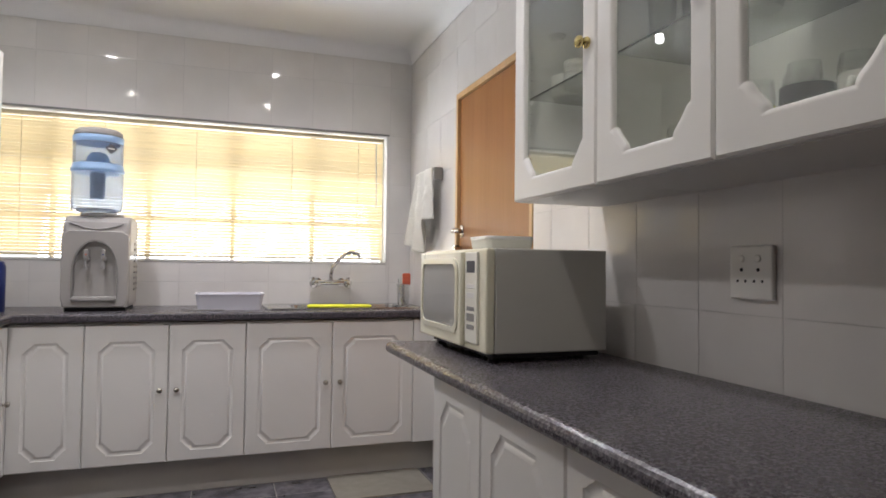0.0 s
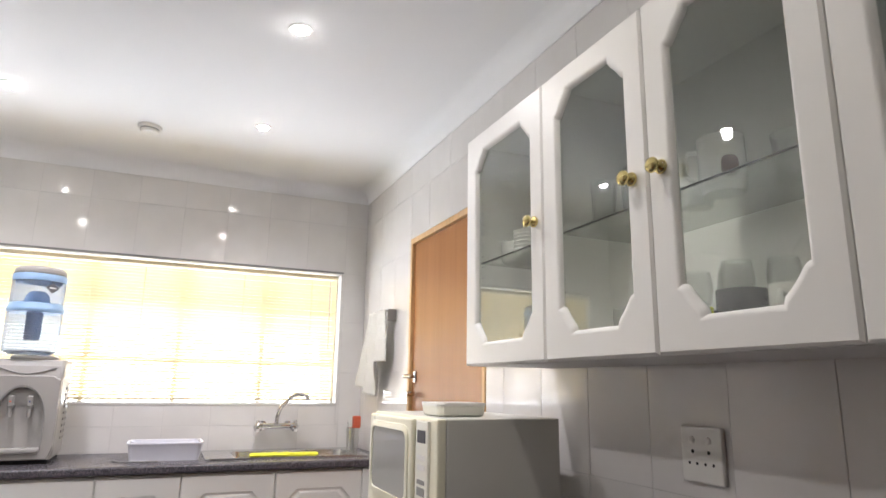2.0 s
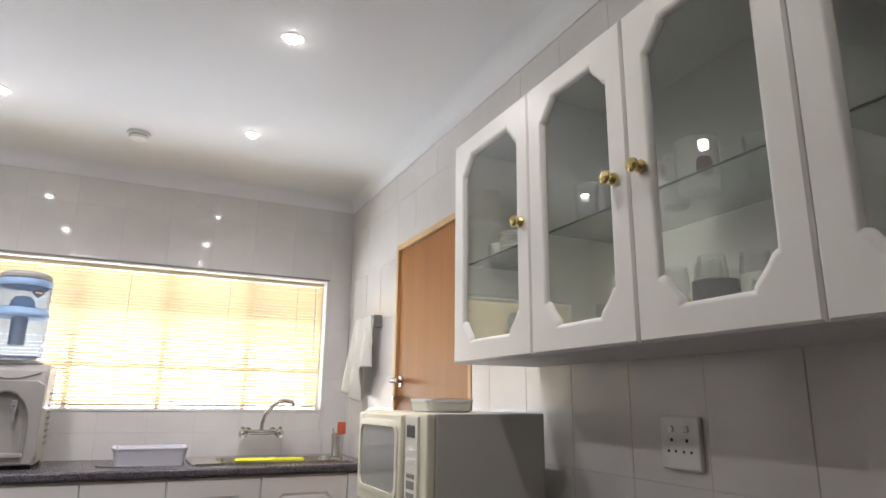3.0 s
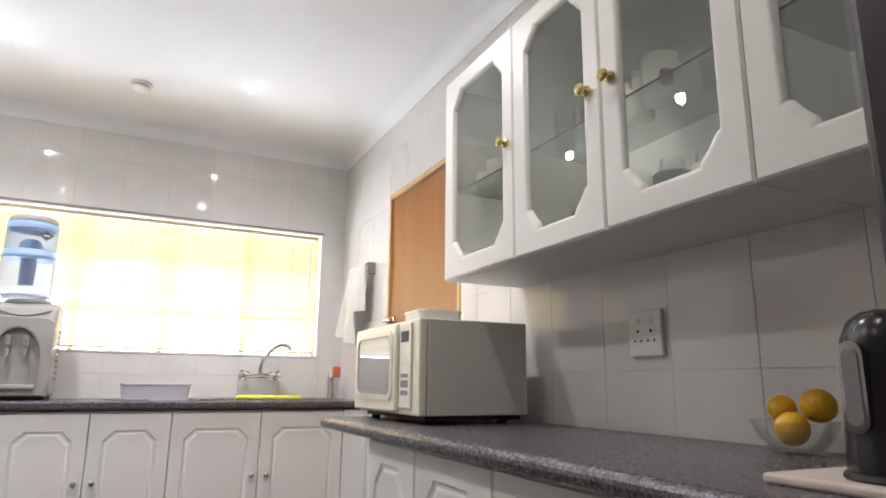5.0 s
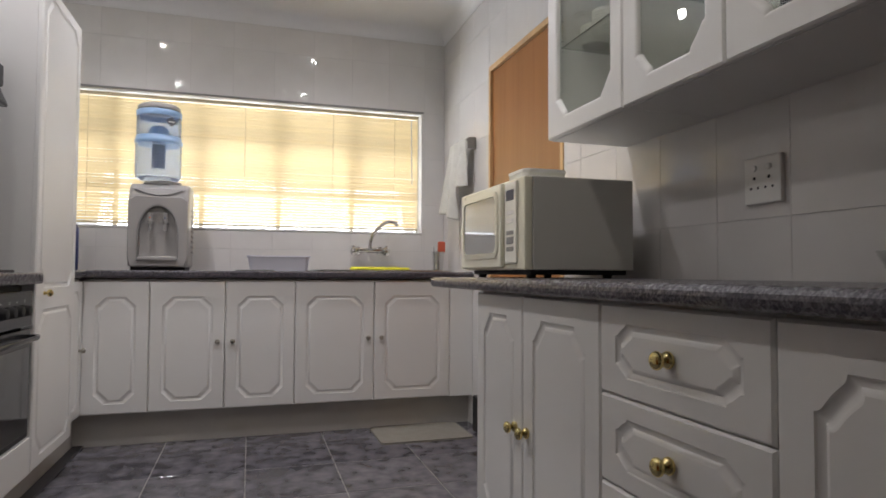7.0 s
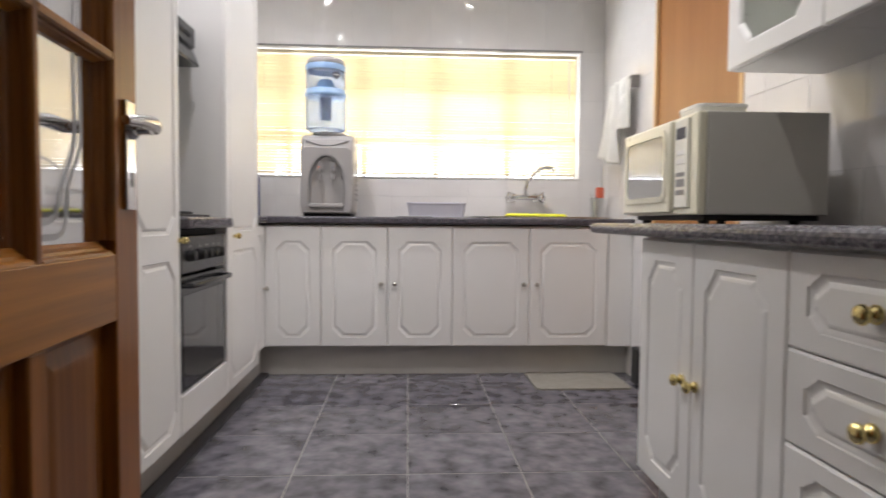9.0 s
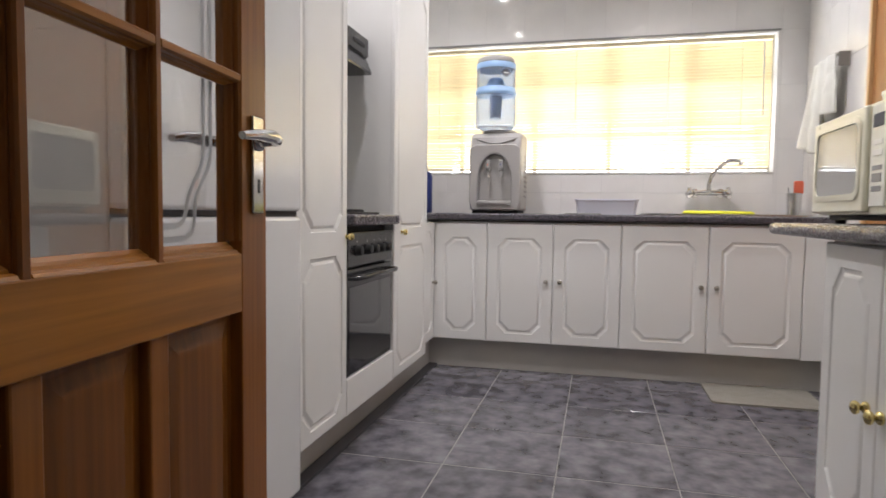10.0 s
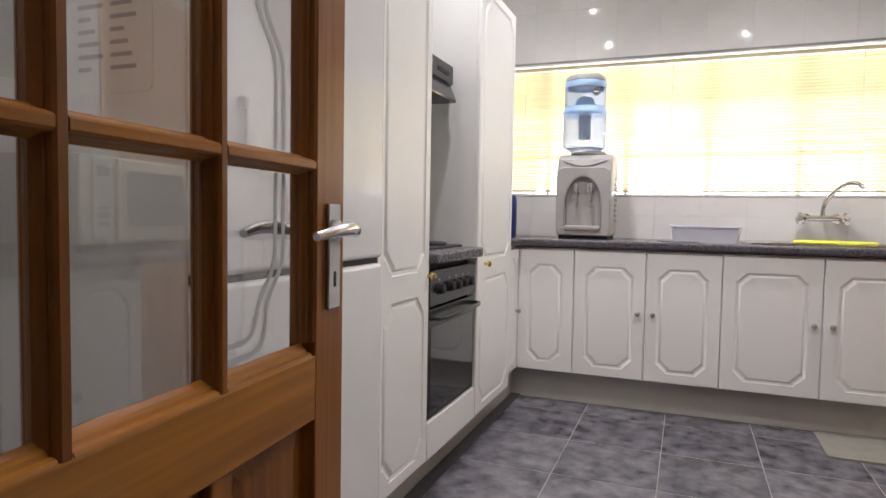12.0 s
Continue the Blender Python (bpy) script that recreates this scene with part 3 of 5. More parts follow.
structure("kickboard_west", box((-1.045, 0.9, 0), (-1.03, 3.372, 0.142)), KICK, "beige-grey kickboard below the tall units", "kickboard")

# added strip: paints the contact shade that the overhanging tall units throw
structure("floor_strip", box((-1.029, 0.9, 0.0), (-0.978, 3.371, 0.010), 0.002), FLOOR_SHADE, "dark strip standing in for the shade at the foot of the tall units", "trim")


def worktop(name, outline, z0, z1, label, r=0.012):
    """A worktop with a rounded nose all round its outline."""
    bm = prism(outline, z0, z1, "XY")
    bmesh.ops.recalc_face_normals(bm, faces=bm.faces)
    flat = [e for e in bm.edges if abs(e.verts[0].co.z - e.verts[1].co.z) < 1e-6]
    bmesh.ops.bevel(bm, geom=flat, offset=r, segments=4, affect="EDGES", profile=0.5)
    return tagged(part(name, bm, GRANITE, smooth=True), label, "worktop")


# worktop under the window in pieces round the sink cutout, one mesh
SX0, SX1, SY0, SY1 = 0.30, 0.985, 3.45, 3.80
bm = prism([(XL + 0.002, 3.012), (-0.962, 3.012), (-0.962, 3.272), (XR - 0.002, 3.272), (XR - 0.002, SY0), (SX0, SY0), (SX0, SY1), (XR - 0.002, SY1), (XR - 0.002, YW - 0.001), (XL + 0.002, YW - 0.001)], 0.866, 0.905, "XY")
box((SX1, SY0, 0.866), (XR - 0.002, SY1, 0.905), bm=bm)
bmesh.ops.recalc_face_normals(bm, faces=bm.faces)
nose = [e for e in bm.edges if abs(e.verts[0].co.z - e.verts[1].co.z) < 1e-6 and all(3.2 < v.co.y < 3.3 or (v.co.y < 3.1 and v.co.x > -1) for v in e.verts)]
bmesh.ops.bevel(bm, geom=nose, offset=0.012, segments=4, affect="EDGES", profile=0.5)
tagged(part("worktop", bm, GRANITE, smooth=True), "dark grey granite-patterned laminate worktop under the window", "worktop")

# right-hand run: two doors, a drawer stack, one more door
RX, RB, RT = 0.533, 0.118, 0.842
right_label = "white moulded base cabinet with notched-panel doors and brass knobs"
u = unit("base_cabinet", FACE_W(RX + T, 1.68, RB), 0.752, RT - RB, 0.545, right_label)
d = front(u, 0, 0.357, 0.002, RT - RB - 0.004, margin=0.06, cx=0.05, cz=0.055)
knob(d, 0.357 - 0.045, 0.352, BRASS, label="polished brass knob", plate=True)
d = front(u, 0.357, 0.752, 0.002, RT - RB - 0.004, margin=0.06, cx=0.05, cz=0.055)
knob(d, 0.030, 0.352, BRASS, label="polished brass knob", plate=True)
u = unit("drawer_cabinet", FACE_W(RX + T, 0.928, RB), 0.462, RT - RB, 0.545, "white moulded drawer cabinet with brass knobs")
zs = [0.002, 0.165, 0.351, 0.533, RT - RB - 0.004]
for a, b in zip(zs, zs[1:]):
    d = front(u, 0, 0.462, a, b, "drawer", margin=0.038, mx=0.056, cx=0.038, cz=0.026)
    knob(d, 0.230, (b - a) / 2, BRASS, s=1.08, label="polished brass knob", plate=True)
u = unit("base_cabinet", FACE_W(RX + T, 0.466, RB), 0.343, RT - RB, 0.545, "white moulded base cabinet with one notched-panel door")
front(u, 0, 0.343, 0.002, RT - RB - 0.004, margin=0.062, cx=0.05, cz=0.055)
structure("kickboard_east", box((0.60, 0.125, 0), (0.615, 1.66, RB - 0.002)), KICK, "beige-grey kickboard below the cabinets", "kickboard")
worktop("worktop", [(0.485, 0.118), (XR - 0.002, 0.118), (XR - 0.002, 2.10), (0.515, 2.10), (0.492, 2.092), (0.485, 2.07)], 0.845, 0.883, "dark grey granite-patterned laminate worktop with an overhanging end", 0.0185)

# wall cabinets with glazed doors
UX, UZ0, UZ1 = 0.785, 1.350, 2.08
shelf_z = 1.668
for ya, edges, knobs, words in (
    (1.675, [1.225], [1.262], "white wall cabinet with one notched glass door and crockery inside"),
    (1.225, [0.840, 0.455], [0.885, 0.800], "white wall cabinet with two notched glass doors and glassware"),
    (0.455, [0.072], [None], "white wall cabinet with one notched glass door and mugs"),
):
    w, h = ya - edges[-1], UZ1 - UZ0
    u = thing("wall_cabinet", FACE_W(UX + T, ya, UZ0), words, "cabinet", "glazed wall cabinets")
    dp = XR - UX - T - 0.002
    shell(u, w, h, dp)
    prev = ya
    for yb, ky in zip(edges, knobs):
        d = front(u, ya - prev, ya - yb, 0.0, h, margin=0.054, cx=0.052, cz=0.060, glazed=True)
        pane = part("glass_pane", box((0.05, -0.006, 0.05), (prev - yb - 0.053, -0.002, h - 0.053)), CAB_GLASS, d, "clear glass pane")
        pane.visible_shadow = False
        if ky:
            knob(d, prev - ky, 0.357, BRASS, label="polished brass knob", plate=True)
        prev = yb
    shelf = part("shelf", box((0.018, 0.03, shelf_z - UZ0), (w - 0.018, dp - 0.01, shelf_z - UZ0 + 0.006), 0.001), CAB_GLASS, u, "greenish glass shelf")
    shelf.visible_shadow = False
    for k in range(16):
        part("shelf_pin_hole", lathe([(0.0028, 0.0168), (0.0028, 0.0176)], 8, (0, 0.035, 0.10 + 0.035 * k), "X"), BLACK_MATT, u)

# ---------------------------------------------------------------- tall units, cooker and hood
TX = -0.95
TZ0, TZ1 = 0.145, 2.03


def tall(ya, yb, knob_x, label):
    u = unit("tall_cabinet", FACE_E(TX - T, ya, TZ0), yb - ya, TZ1 - TZ0, 0.545, label, group="tall cabinets beside the cooker")
    w = yb - ya - 0.003
    split = 0.79 - TZ0
    bm = door_panel(w, split, T, margin=0.042, cx=0.055, cz=0.055, joined=("above",))
    door_panel(w, TZ1 - TZ0 - split, T, margin=0.042, cx=0.055, cz=0.055, bm=bm, z0=split, joined=("below",))
    d = part("door", bm, WHITE, u, at=pose(0.0015, 0, 0), smooth=True)
    knob(d, knob_x, 0.812 - TZ0, BRASS, label="polished brass knob", s=0.9)
    return u


tall(1.515, 1.915, 0.385, "tall white larder cabinet with a two-panel moulded door")
tall(2.455, 3.005, 0.10, "tall white larder cabinet between the cooker and window")

cooker = thing("cooker", FACE_E(TX - 0.012, 1.92, 0.0), "black built-in electric cooker with a glass oven door", "cooker")
cw = 2.45 - 1.92
part("body", box((0.004, 0.03, 0.285), (cw - 0.004, 0.55, 0.845)), BLACK_MATT, cooker)
od = part("oven_door", box((0.01, -0.004, 0.285), (cw - 0.01, 0.03, 0.685), 0.004), BLACK, cooker, "black oven door")
part("window", box((0.03, -0.006, 0.305), (cw - 0.03, 0.0, 0.62), 0.001), OVEN_GLASS, od, "dark reflective oven glass")
part("handle", tube([(0.03, -0.004, 0.655), (0.035, -0.035, 0.655), (0.08, -0.045, 0.655), (cw - 0.08, -0.045, 0.655), (cw - 0.035, -0.035, 0.655), (cw - 0.03, -0.004, 0.655)], 0.009, 10), BLACK, od, smooth=True)
cp = part("control_panel", box((0.01, -0.008, 0.695), (cw - 0.01, 0.03, 0.825), 0.004), BLACK, cooker)
for k in range(5):
    kx = 0.10 + 0.075 * k + (0.03 if k else 0)
    part("dial", lathe([(0.022, -0.008), (0.021, -0.014), (0.017, -0.030), (0.004, -0.032)], 18, (kx, 0, 0.755), "Y"), BLACK_MATT, cp, smooth=True)
    part("dial_mark", box((kx - 0.001, -0.0092, 0.785), (kx + 0.001, -0.0082, 0.792)), SWITCH, cp)
hob = part("hob", box((0.02, 0.05, 0.892), (cw - 0.02, 0.5, 0.902), 0.003), BLACK, cooker)
for px, py, r in ((0.15, 0.17, 0.075), (0.38, 0.17, 0.09), (0.15, 0.38, 0.09), (0.38, 0.38, 0.075)):
    part("hotplate", lathe([(r, 0.902), (r, 0.910), (r - 0.006, 0.914), (0.02, 0.914), (0.018, 0.911)], 28, (px, py, 0)), BLACK_MATT, hob, smooth=True)
tagged(part("worktop", box((XL + 0.02, 1.92, 0.850), (TX + 0.028, 2.45, 0.892), 0.010, seg=3), GRANITE, smooth=True), "dark granite-patterned worktop strip round the hob", "worktop")
tagged(part("plinth_panel", box((TX - 0.016, 1.92, 0.145), (TX - 0.001, 2.45, 0.280), 0.002), WHITE), "plain white panel below the oven", "panel")

hood = thing("cooker_hood", FACE_E(-1.06, 1.925, 1.50), "black slimline cooker hood on the wall", "cooker hood")
hwid = 2.405 - 1.925
prof = [(0.0, 0.078), (0.0, 0.150), (0.006, 0.156), (0.45, 0.156), (0.45, 0.02), (0.40, 0.006), (0.0, 0.0), (-0.014, 0.0), (-0.016, 0.010), (0.010, 0.072)]
part("body", prism(prof, 0.003, hwid, "YZ"), BLACK, hood)
part("grip", box((hwid - 0.17, -0.004, 0.105), (hwid - 0.05, 0.001, 0.122), 0.002), BLACK_MATT, hood)

fridge = thing("fridge_freezer", FACE_E(-0.935, 0.79, 0.0), "white fridge freezer standing behind the open door", "fridge")
fw = 0.705
part("body", box((0.004, 0.04, 0.02), (fw, 0.56, 1.72), 0.006), FRIDGE_WHITE, fridge)
lo = part("freezer_door", box((0.0, -0.012, 0.05), (fw + 0.004, 0.038, 0.885), 0.012, seg=3), FRIDGE_WHITE, fridge, "white freezer door", smooth=True)
up = part("fridge_door", box((0.0, -0.012, 0.900), (fw + 0.004, 0.038, 1.725), 0.012, seg=3), FRIDGE_WHITE, fridge, "white fridge door", smooth=True)
part("gasket", box((0.01, 0.0, 0.884), (fw - 0.006, 0.04, 0.902)), BLACK_MATT, fridge)
notice = thing("paper_notice", FACE_S(-1.285, 0.7935, 1.245), "printed paper notice stuck on the side of the fridge", "notice")
part("sheet", prism(round_rect(0, 0, 0.235, 0.31, 0.018), -0.001, 0.0, "XZ"), PAPER, notice)
for r in range(10):
    for c_ in range(2):
        lw = 0.035 + 0.03 * ((r * 7 + c_ * 3) % 4) / 3
        part("print_line", box((0.045 + 0.085 * c_, -0.0018, 0.045 + 0.024 * r), (0.045 + 0.085 * c_ + lw, -0.001, 0.053 + 0.024 * r)), FAINT_INK, notice)

# black fridge beside the right-hand worktop
bf = thing("black_fridge", FACE_W(0.50, 0.112, 0), "tall black fridge standing at the end of the worktop", "fridge")
part("body", box((0.004, 0.04, 0.03), (0.56, 0.58, 1.80), 0.006), FRIDGE_BLACK, bf)
part("door", box((0.0, -0.012, 0.04), (0.564, 0.036, 1.80), 0.012, seg=3), FRIDGE_BLACK, bf, smooth=True)
card = tagged(part("note_card", box((0, -0.0012, 0), (0.10, 0, 0.07)), GREEN, at=FACE_W(0.4875, 0.104, 0.945)), "pale green card stuck on the black fridge", "card")

# ---------------------------------------------------------------- the open panelled glass door
LY0, LY1, LX = -0.085, 0.655, -0.55
leaf = thing("door_1", pose(-0.505, 0, 0, 0, 0, 4.5), "open varnished hardwood door with small glass panes", "door", kind="structure")
DT = 0.042
STI = (0.577, LY1 - 0.001)
part("stile", box((-DT, STI[0], 0.008), (0, STI[1], 2.03), 0.002), MERANTI, leaf)
part("stile", box((-DT, LY0, 0.008), (0, 0.055, 2.03), 0.002), MERANTI, leaf)
for a, b in ((0.008, 0.20), (0.757, 0.840), (1.807, 2.03)):
    part("rail", box((-DT, 0.055, a), (0.0, STI[0], b), 0.002), MERANTI_Y, leaf)
COLS = [0.0555, 0.210, 0.392, 0.5765]
ROWS_Z = [0.840, 1.082, 1.323, 1.565, 1.807]
HALF = [(-0.001, 0.0040), (-0.0035, 0.0066), (-0.007, 0.0078), (-0.0085, 0.0070), (-0.0095, 0.0086), (-0.014, 0.0098), (-0.0165, 0.0112), (-0.018, 0.0128)]
BAR = HALF + [(-DT - x, w) for x, w in HALF[::-1]]
bar_outline = [(x, w) for x, w in BAR] + [(x, -w) for x, w in BAR[::-1]]
for c in COLS[1:3]:
    part("mullion", prism([(x, c + w) for x, w in bar_outline], 0.840, 1.807, "XY"), MERANTI, leaf)
    part("muntin", box((-DT + 0.002, c - 0.018, 0.20), (-0.004, c + 0.018, 0.757), 0.003), MERANTI, leaf)
for z in ROWS_Z[1:-1]:
    for c0, c1 in zip(COLS, COLS[1:]):
        a = c0 + (0.006 if c0 != COLS[0] else 0)
        b = c1 - (0.006 if c1 != COLS[-1] else 0)
        part("glazing_bar", prism([(x + 0.0004, z + w * 0.96) for x, w in bar_outline], a, b, "XZ"), MERANTI_Y, leaf)
for i, (c0, c1) in enumerate(zip(COLS, COLS[1:])):
    a, b = c0, c1
    for j, (r0, r1) in enumerate(zip(ROWS_Z, ROWS_Z[1:])):
        if j == 0:
            part("glazing_bead", prism([(-0.001, r0), (-0.003, r0 + 0.0035), (-0.0075, r0 + 0.0055), (-0.009, r0 + 0.0048), (-0.0105, r0 + 0.0085), (-0.015, r0 + 0.0115), (-0.018, r0 + 0.0155), (-0.0205, r0 + 0.016), (-0.0205, r0)], a + 0.007, b - 0.007, "XZ"), MERANTI_Y, leaf)
        p = part("pane", box((-DT / 2 - 0.002, a + 0.001, r0 + 0.001), (-DT / 2 + 0.002, b - 0.001, r1 - 0.001)), DOOR_GLASS, leaf)
        p.visible_shadow = False
    for edge_y, s in ((c0, 1), (c1, -1)):
        if (s > 0 and i == 0) or (s < 0 and i == 2):
            part("glazing_bead", prism([(-0.001, edge_y), (-0.003, edge_y + s * 0.003), (-0.0075, edge_y + s * 0.005), (-0.009, edge_y + s * 0.0042), (-0.0105, edge_y + s * 0.0075), (-0.015, edge_y + s * 0.010), (-0.018, edge_y + s * 0.0135), (-0.0205, edge_y + s * 0.014), (-0.0205, edge_y)], 0.857, 1.806, "XY"), MERANTI, leaf)
    pa, pb = c0 + (0.019 if i else 0.001), c1 - (0.019 if i < 2 else 0.001)
    fp = bmesh.new()
    rings = []
    for ins, x in ((0, -0.028), (0.0, -0.0175), (0.010, -0.0180), (0.030, -0.0138), (0.034, -0.0135)):
        rings.append([fp.verts.new(p) for p in ((x, pa + ins, 0.201 + ins), (x, pb - ins, 0.201 + ins), (x, pb - ins, 0.756 - ins), (x, pa + ins, 0.756 - ins))])
    for q, r in zip(rings, rings[1:]):
        for k in range(4):
            fp.faces.new((q[k], q[(k + 1) % 4], r[(k + 1) % 4], r[k]))
    fp.faces.new(rings[-1]), fp.faces.new(rings[0][::-1])
    part("panel", fp, MERANTI, leaf, "raised fielded panel")


def ribbon(points, width):
    """A thin frosted line on the glass through (y, z) points."""
    bm = bmesh.new()
    pts = [Vector((0, y, z)) for y, z in points]
    rows = []
    for i, p in enumerate(pts):
        d = (pts[min(i + 1, len(pts) - 1)] - pts[max(i - 1, 0)]).normalized()
        side = Vector((0, -d.z, d.y)) * width / 2
        rows.append([bm.verts.new(p + o + Vector((x, 0, 0))) for x, o in ((0, side), (0.0006, side), (0.0006, -side), (0, -side))])
    for a, q in zip(rows, rows[1:]):
        for k in range(4):
            bm.faces.new((a[k], a[(k + 1) % 4], q[(k + 1) % 4], q[k]))
    bm.faces.new(rows[0]), bm.faces.new(rows[-1][::-1])
    return bm


def swing(y, grow):
    """Half of the etched frame below its middle: down, an ogee inwards, then level to the bar."""
    return [(y, 1.068), (y, 0.985), (y - 0.001, 0.968), (y - 0.010, 0.950), (y - 0.024, 0.934), (y - 0.036, 0.917), (y - 0.041, 0.898 - grow), (y - 0.048, 0.886 - grow), (y - 0.062, 0.880 - grow), (0.407, 0.879 - grow)]


for y, grow in ((0.511, 0.0), (0.528, 0.016)):
    part("etched_line", ribbon(swing(y, grow), 0.007), ETCH, leaf, "frosted decorative line", at=pose(-DT / 2 + 0.0022, 0, 0))
    part("etched_line", ribbon([(a, 2 * 1.082 - h) for a, h in swing(y, grow)], 0.007), ETCH, leaf, "frosted decorative line", at=pose(-DT / 2 + 0.0022, 0, 0))
for s in (1, -1):
    fx = 0.0 if s > 0 else -DT
    pl = part("handle_plate", box((min(fx, fx + s * 0.006), 0.600, 0.895), (max(fx, fx + s * 0.006), 0.634, 1.035), 0.002), CHROME, leaf, "chrome handle plate with a keyhole")
    lev = tube([(fx + s * 0.005, 0.617, 1.0), (fx + s * 0.026, 0.617, 1.0), (fx + s * 0.036, 0.611, 1.001), (fx + s * 0.040, 0.588, 1.003), (fx + s * 0.040, 0.545 if s > 0 else 0.560, 1.000), (fx + s * 0.037, 0.508 if s > 0 else 0.532, 0.995)], [0.0085, 0.0085, 0.0095, 0.0095, 0.0075, 0.0055], 12)
    part("collar", lathe([(0.0150, fx + s * 0.005), (0.0145, fx + s * 0.010), (0.0115, fx + s * 0.014), (0.009, fx + s * 0.015)], 20, (0, 0.617, 1.0), "X"), CHROME, pl, smooth=True)
    part("lever", lev, CHROME, pl, smooth=True)
    part("keyhole", box((min(fx + s * 0.0055, fx + s * 0.0068), 0.6145, 0.925), (max(fx + s * 0.0055, fx + s * 0.0068), 0.6195, 0.945)), BLACK_MATT, pl)
structure("door_jamb", box((-0.598, -0.13, 0), (-0.556, -0.09, 2.05)), MERANTI, "varnished hardwood door jamb", "jamb")

# ---------------------------------------------------------------- things on the right-hand worktop
mw = thing("microwave", pose(0.625, 1.51, 0.895), "cream and grey microwave oven on the worktop", "microwave")
MW_D, MW_W, MW_H = 0.385, 0.555, 0.291
part("casing", box((0.028, 0, 0.014), (MW_D, MW_W, MW_H + 0.016), 0.004), MW_METAL, mw, "grey-white metal casing")
# added black filler for the shaded gap between casing and worktop
part("base_pan", box((0.030, 0.020, -0.001), (MW_D - 0.015, MW_W - 0.020, 0.0145)), BLACK_MATT, mw, "black block standing in for the shade under the casing")
fr = part("front_frame", box((0.0, 0, 0.014), (0.027, MW_W, MW_H + 0.016), 0.006), CREAM, mw, "yellowed cream plastic front")
dr = part("door", box((-0.018, 0.150, 0.020), (-0.001, MW_W - 0.004, MW_H + 0.010), 0.007, seg=3), CREAM, mw, "cream door with a raised rim", smooth=True)
rim = [(y, z) for y, z in round_rect(0.185, 0.072, MW_W - 0.045, MW_H - 0.028, 0.028)]
out = [(y, z) for y, z in round_rect(0.172, 0.055, MW_W - 0.030, MW_H - 0.010, 0.036)]
bm = bmesh.new()
rr = []
for pts, x in ((out, -0.018), (out, -0.022), (rim, -0.024), (rim, -0.0172)):
    rr.append([bm.verts.new((x, y, z)) for y, z in pts])
for a, b in zip(rr, rr[1:]):
    for i in range(len(a)):
        bm.faces.new((a[i], a[(i + 1) % len(a)], b[(i + 1) % len(a)], b[i]))
part("window_rim", bm, CREAM, dr, smooth=True)
part("window", prism(rim, -0.0195, -0.0178, "YZ"), shader("microwave_window", (0.36, 0.355, 0.33), 0.04, spread=0.02), dr, "grey mesh-backed window")
cpn = part("control_panel", box((-0.008, 0.050, 0.035), (0.001, 0.142, MW_H + 0.006), 0.003), CREAM_PALE, mw)
part("display", box((-0.0095, 0.066, 0.238), (-0.007, 0.126, 0.272), 0.001), INK, cpn, "dark display")
for k, (za, zb) in enumerate(((0.192, 0.205), (0.165, 0.180), (0.128, 0.140), (0.098, 0.120), (0.074, 0.088))):
    part("button_row", box((-0.0092, 0.068, za), (-0.0075, 0.124, zb), 0.001), GREY_DARK if k in (2, 3, 4) else SWITCH, cpn)
for px in (0.05, MW_D - 0.06):
    for py in (0.06, MW_W - 0.06):
        part("foot", lathe([(0.014, -0.012), (0.016, -0.004), (0.016, 0.016)], 14, (px, py, 0)), BLACK_MATT, mw)

tub_top = thing("plastic_tub", pose(0.748, 1.682, 0.895 + 0.0162 + MW_H), "translucent white plastic food tub on the microwave", "tub")
bm = bmesh.new()
rings = []
for z, g in ((0.0, -0.010), (0.004, -0.004), (0.012, -0.002), (0.030, 0.0), (0.030, -0.003), (0.008, -0.006)):
    rings.append([bm.verts.new((x, y, z)) for x, y in round_rect(-0.077 - g, -0.072 - g, 0.077 + g, 0.072 + g, 0.018)])
for a, b in zip(rings, rings[1:]):
    for i in range(len(a)):
        bm.faces.new((a[i], a[(i + 1) % len(a)], b[(i + 1) % len(a)], b[i]))
bm.faces.new(rings[0][::-1]), bm.faces.new(rings[-1])
part("body", bm, CREAM_PALE, tub_top, smooth=True)
lid = prism(round_rect(-0.079, -0.074, 0.079, 0.074, 0.019), 0.0303, 0.040, "XY")
bmesh.ops.bevel(lid, geom=[e for e in lid.edges if abs(e.verts[0].co.z - e.verts[1].co.z) < 1e-6], offset=0.003, segments=2, affect="EDGES", profile=0.5)
part("lid", lid, SWITCH, tub_top, "white lid", smooth=True)

socket = thing("wall_socket", FACE_W(XR - 0.0005, 1.112, 1.082), "white double wall socket on the tiles", "socket")
part("plate", box((0, -0.014, 0), (0.122, 0.0, 0.124), 0.004), SWITCH, socket)
for k in (0, 1):
    cx = 0.036 + 0.048 * k
    part("rocker", lathe([(0.0085, -0.0138), (0.0085, -0.017), (0.006, -0.0185), (0.001, -0.0185)], 16, (cx, 0, 0.094), "Y"), SWITCH, socket, smooth=True)
    for px, pz, r in ((0, 0.068, 0.0045), (-0.0115, 0.042, 0.0036), (0.0115, 0.042, 0.0036)):
        part("pin_hole", lathe([(r, -0.0138), (r, -0.0146)], 12, (cx + px, 0, pz), "Y"), BLACK_MATT, socket)

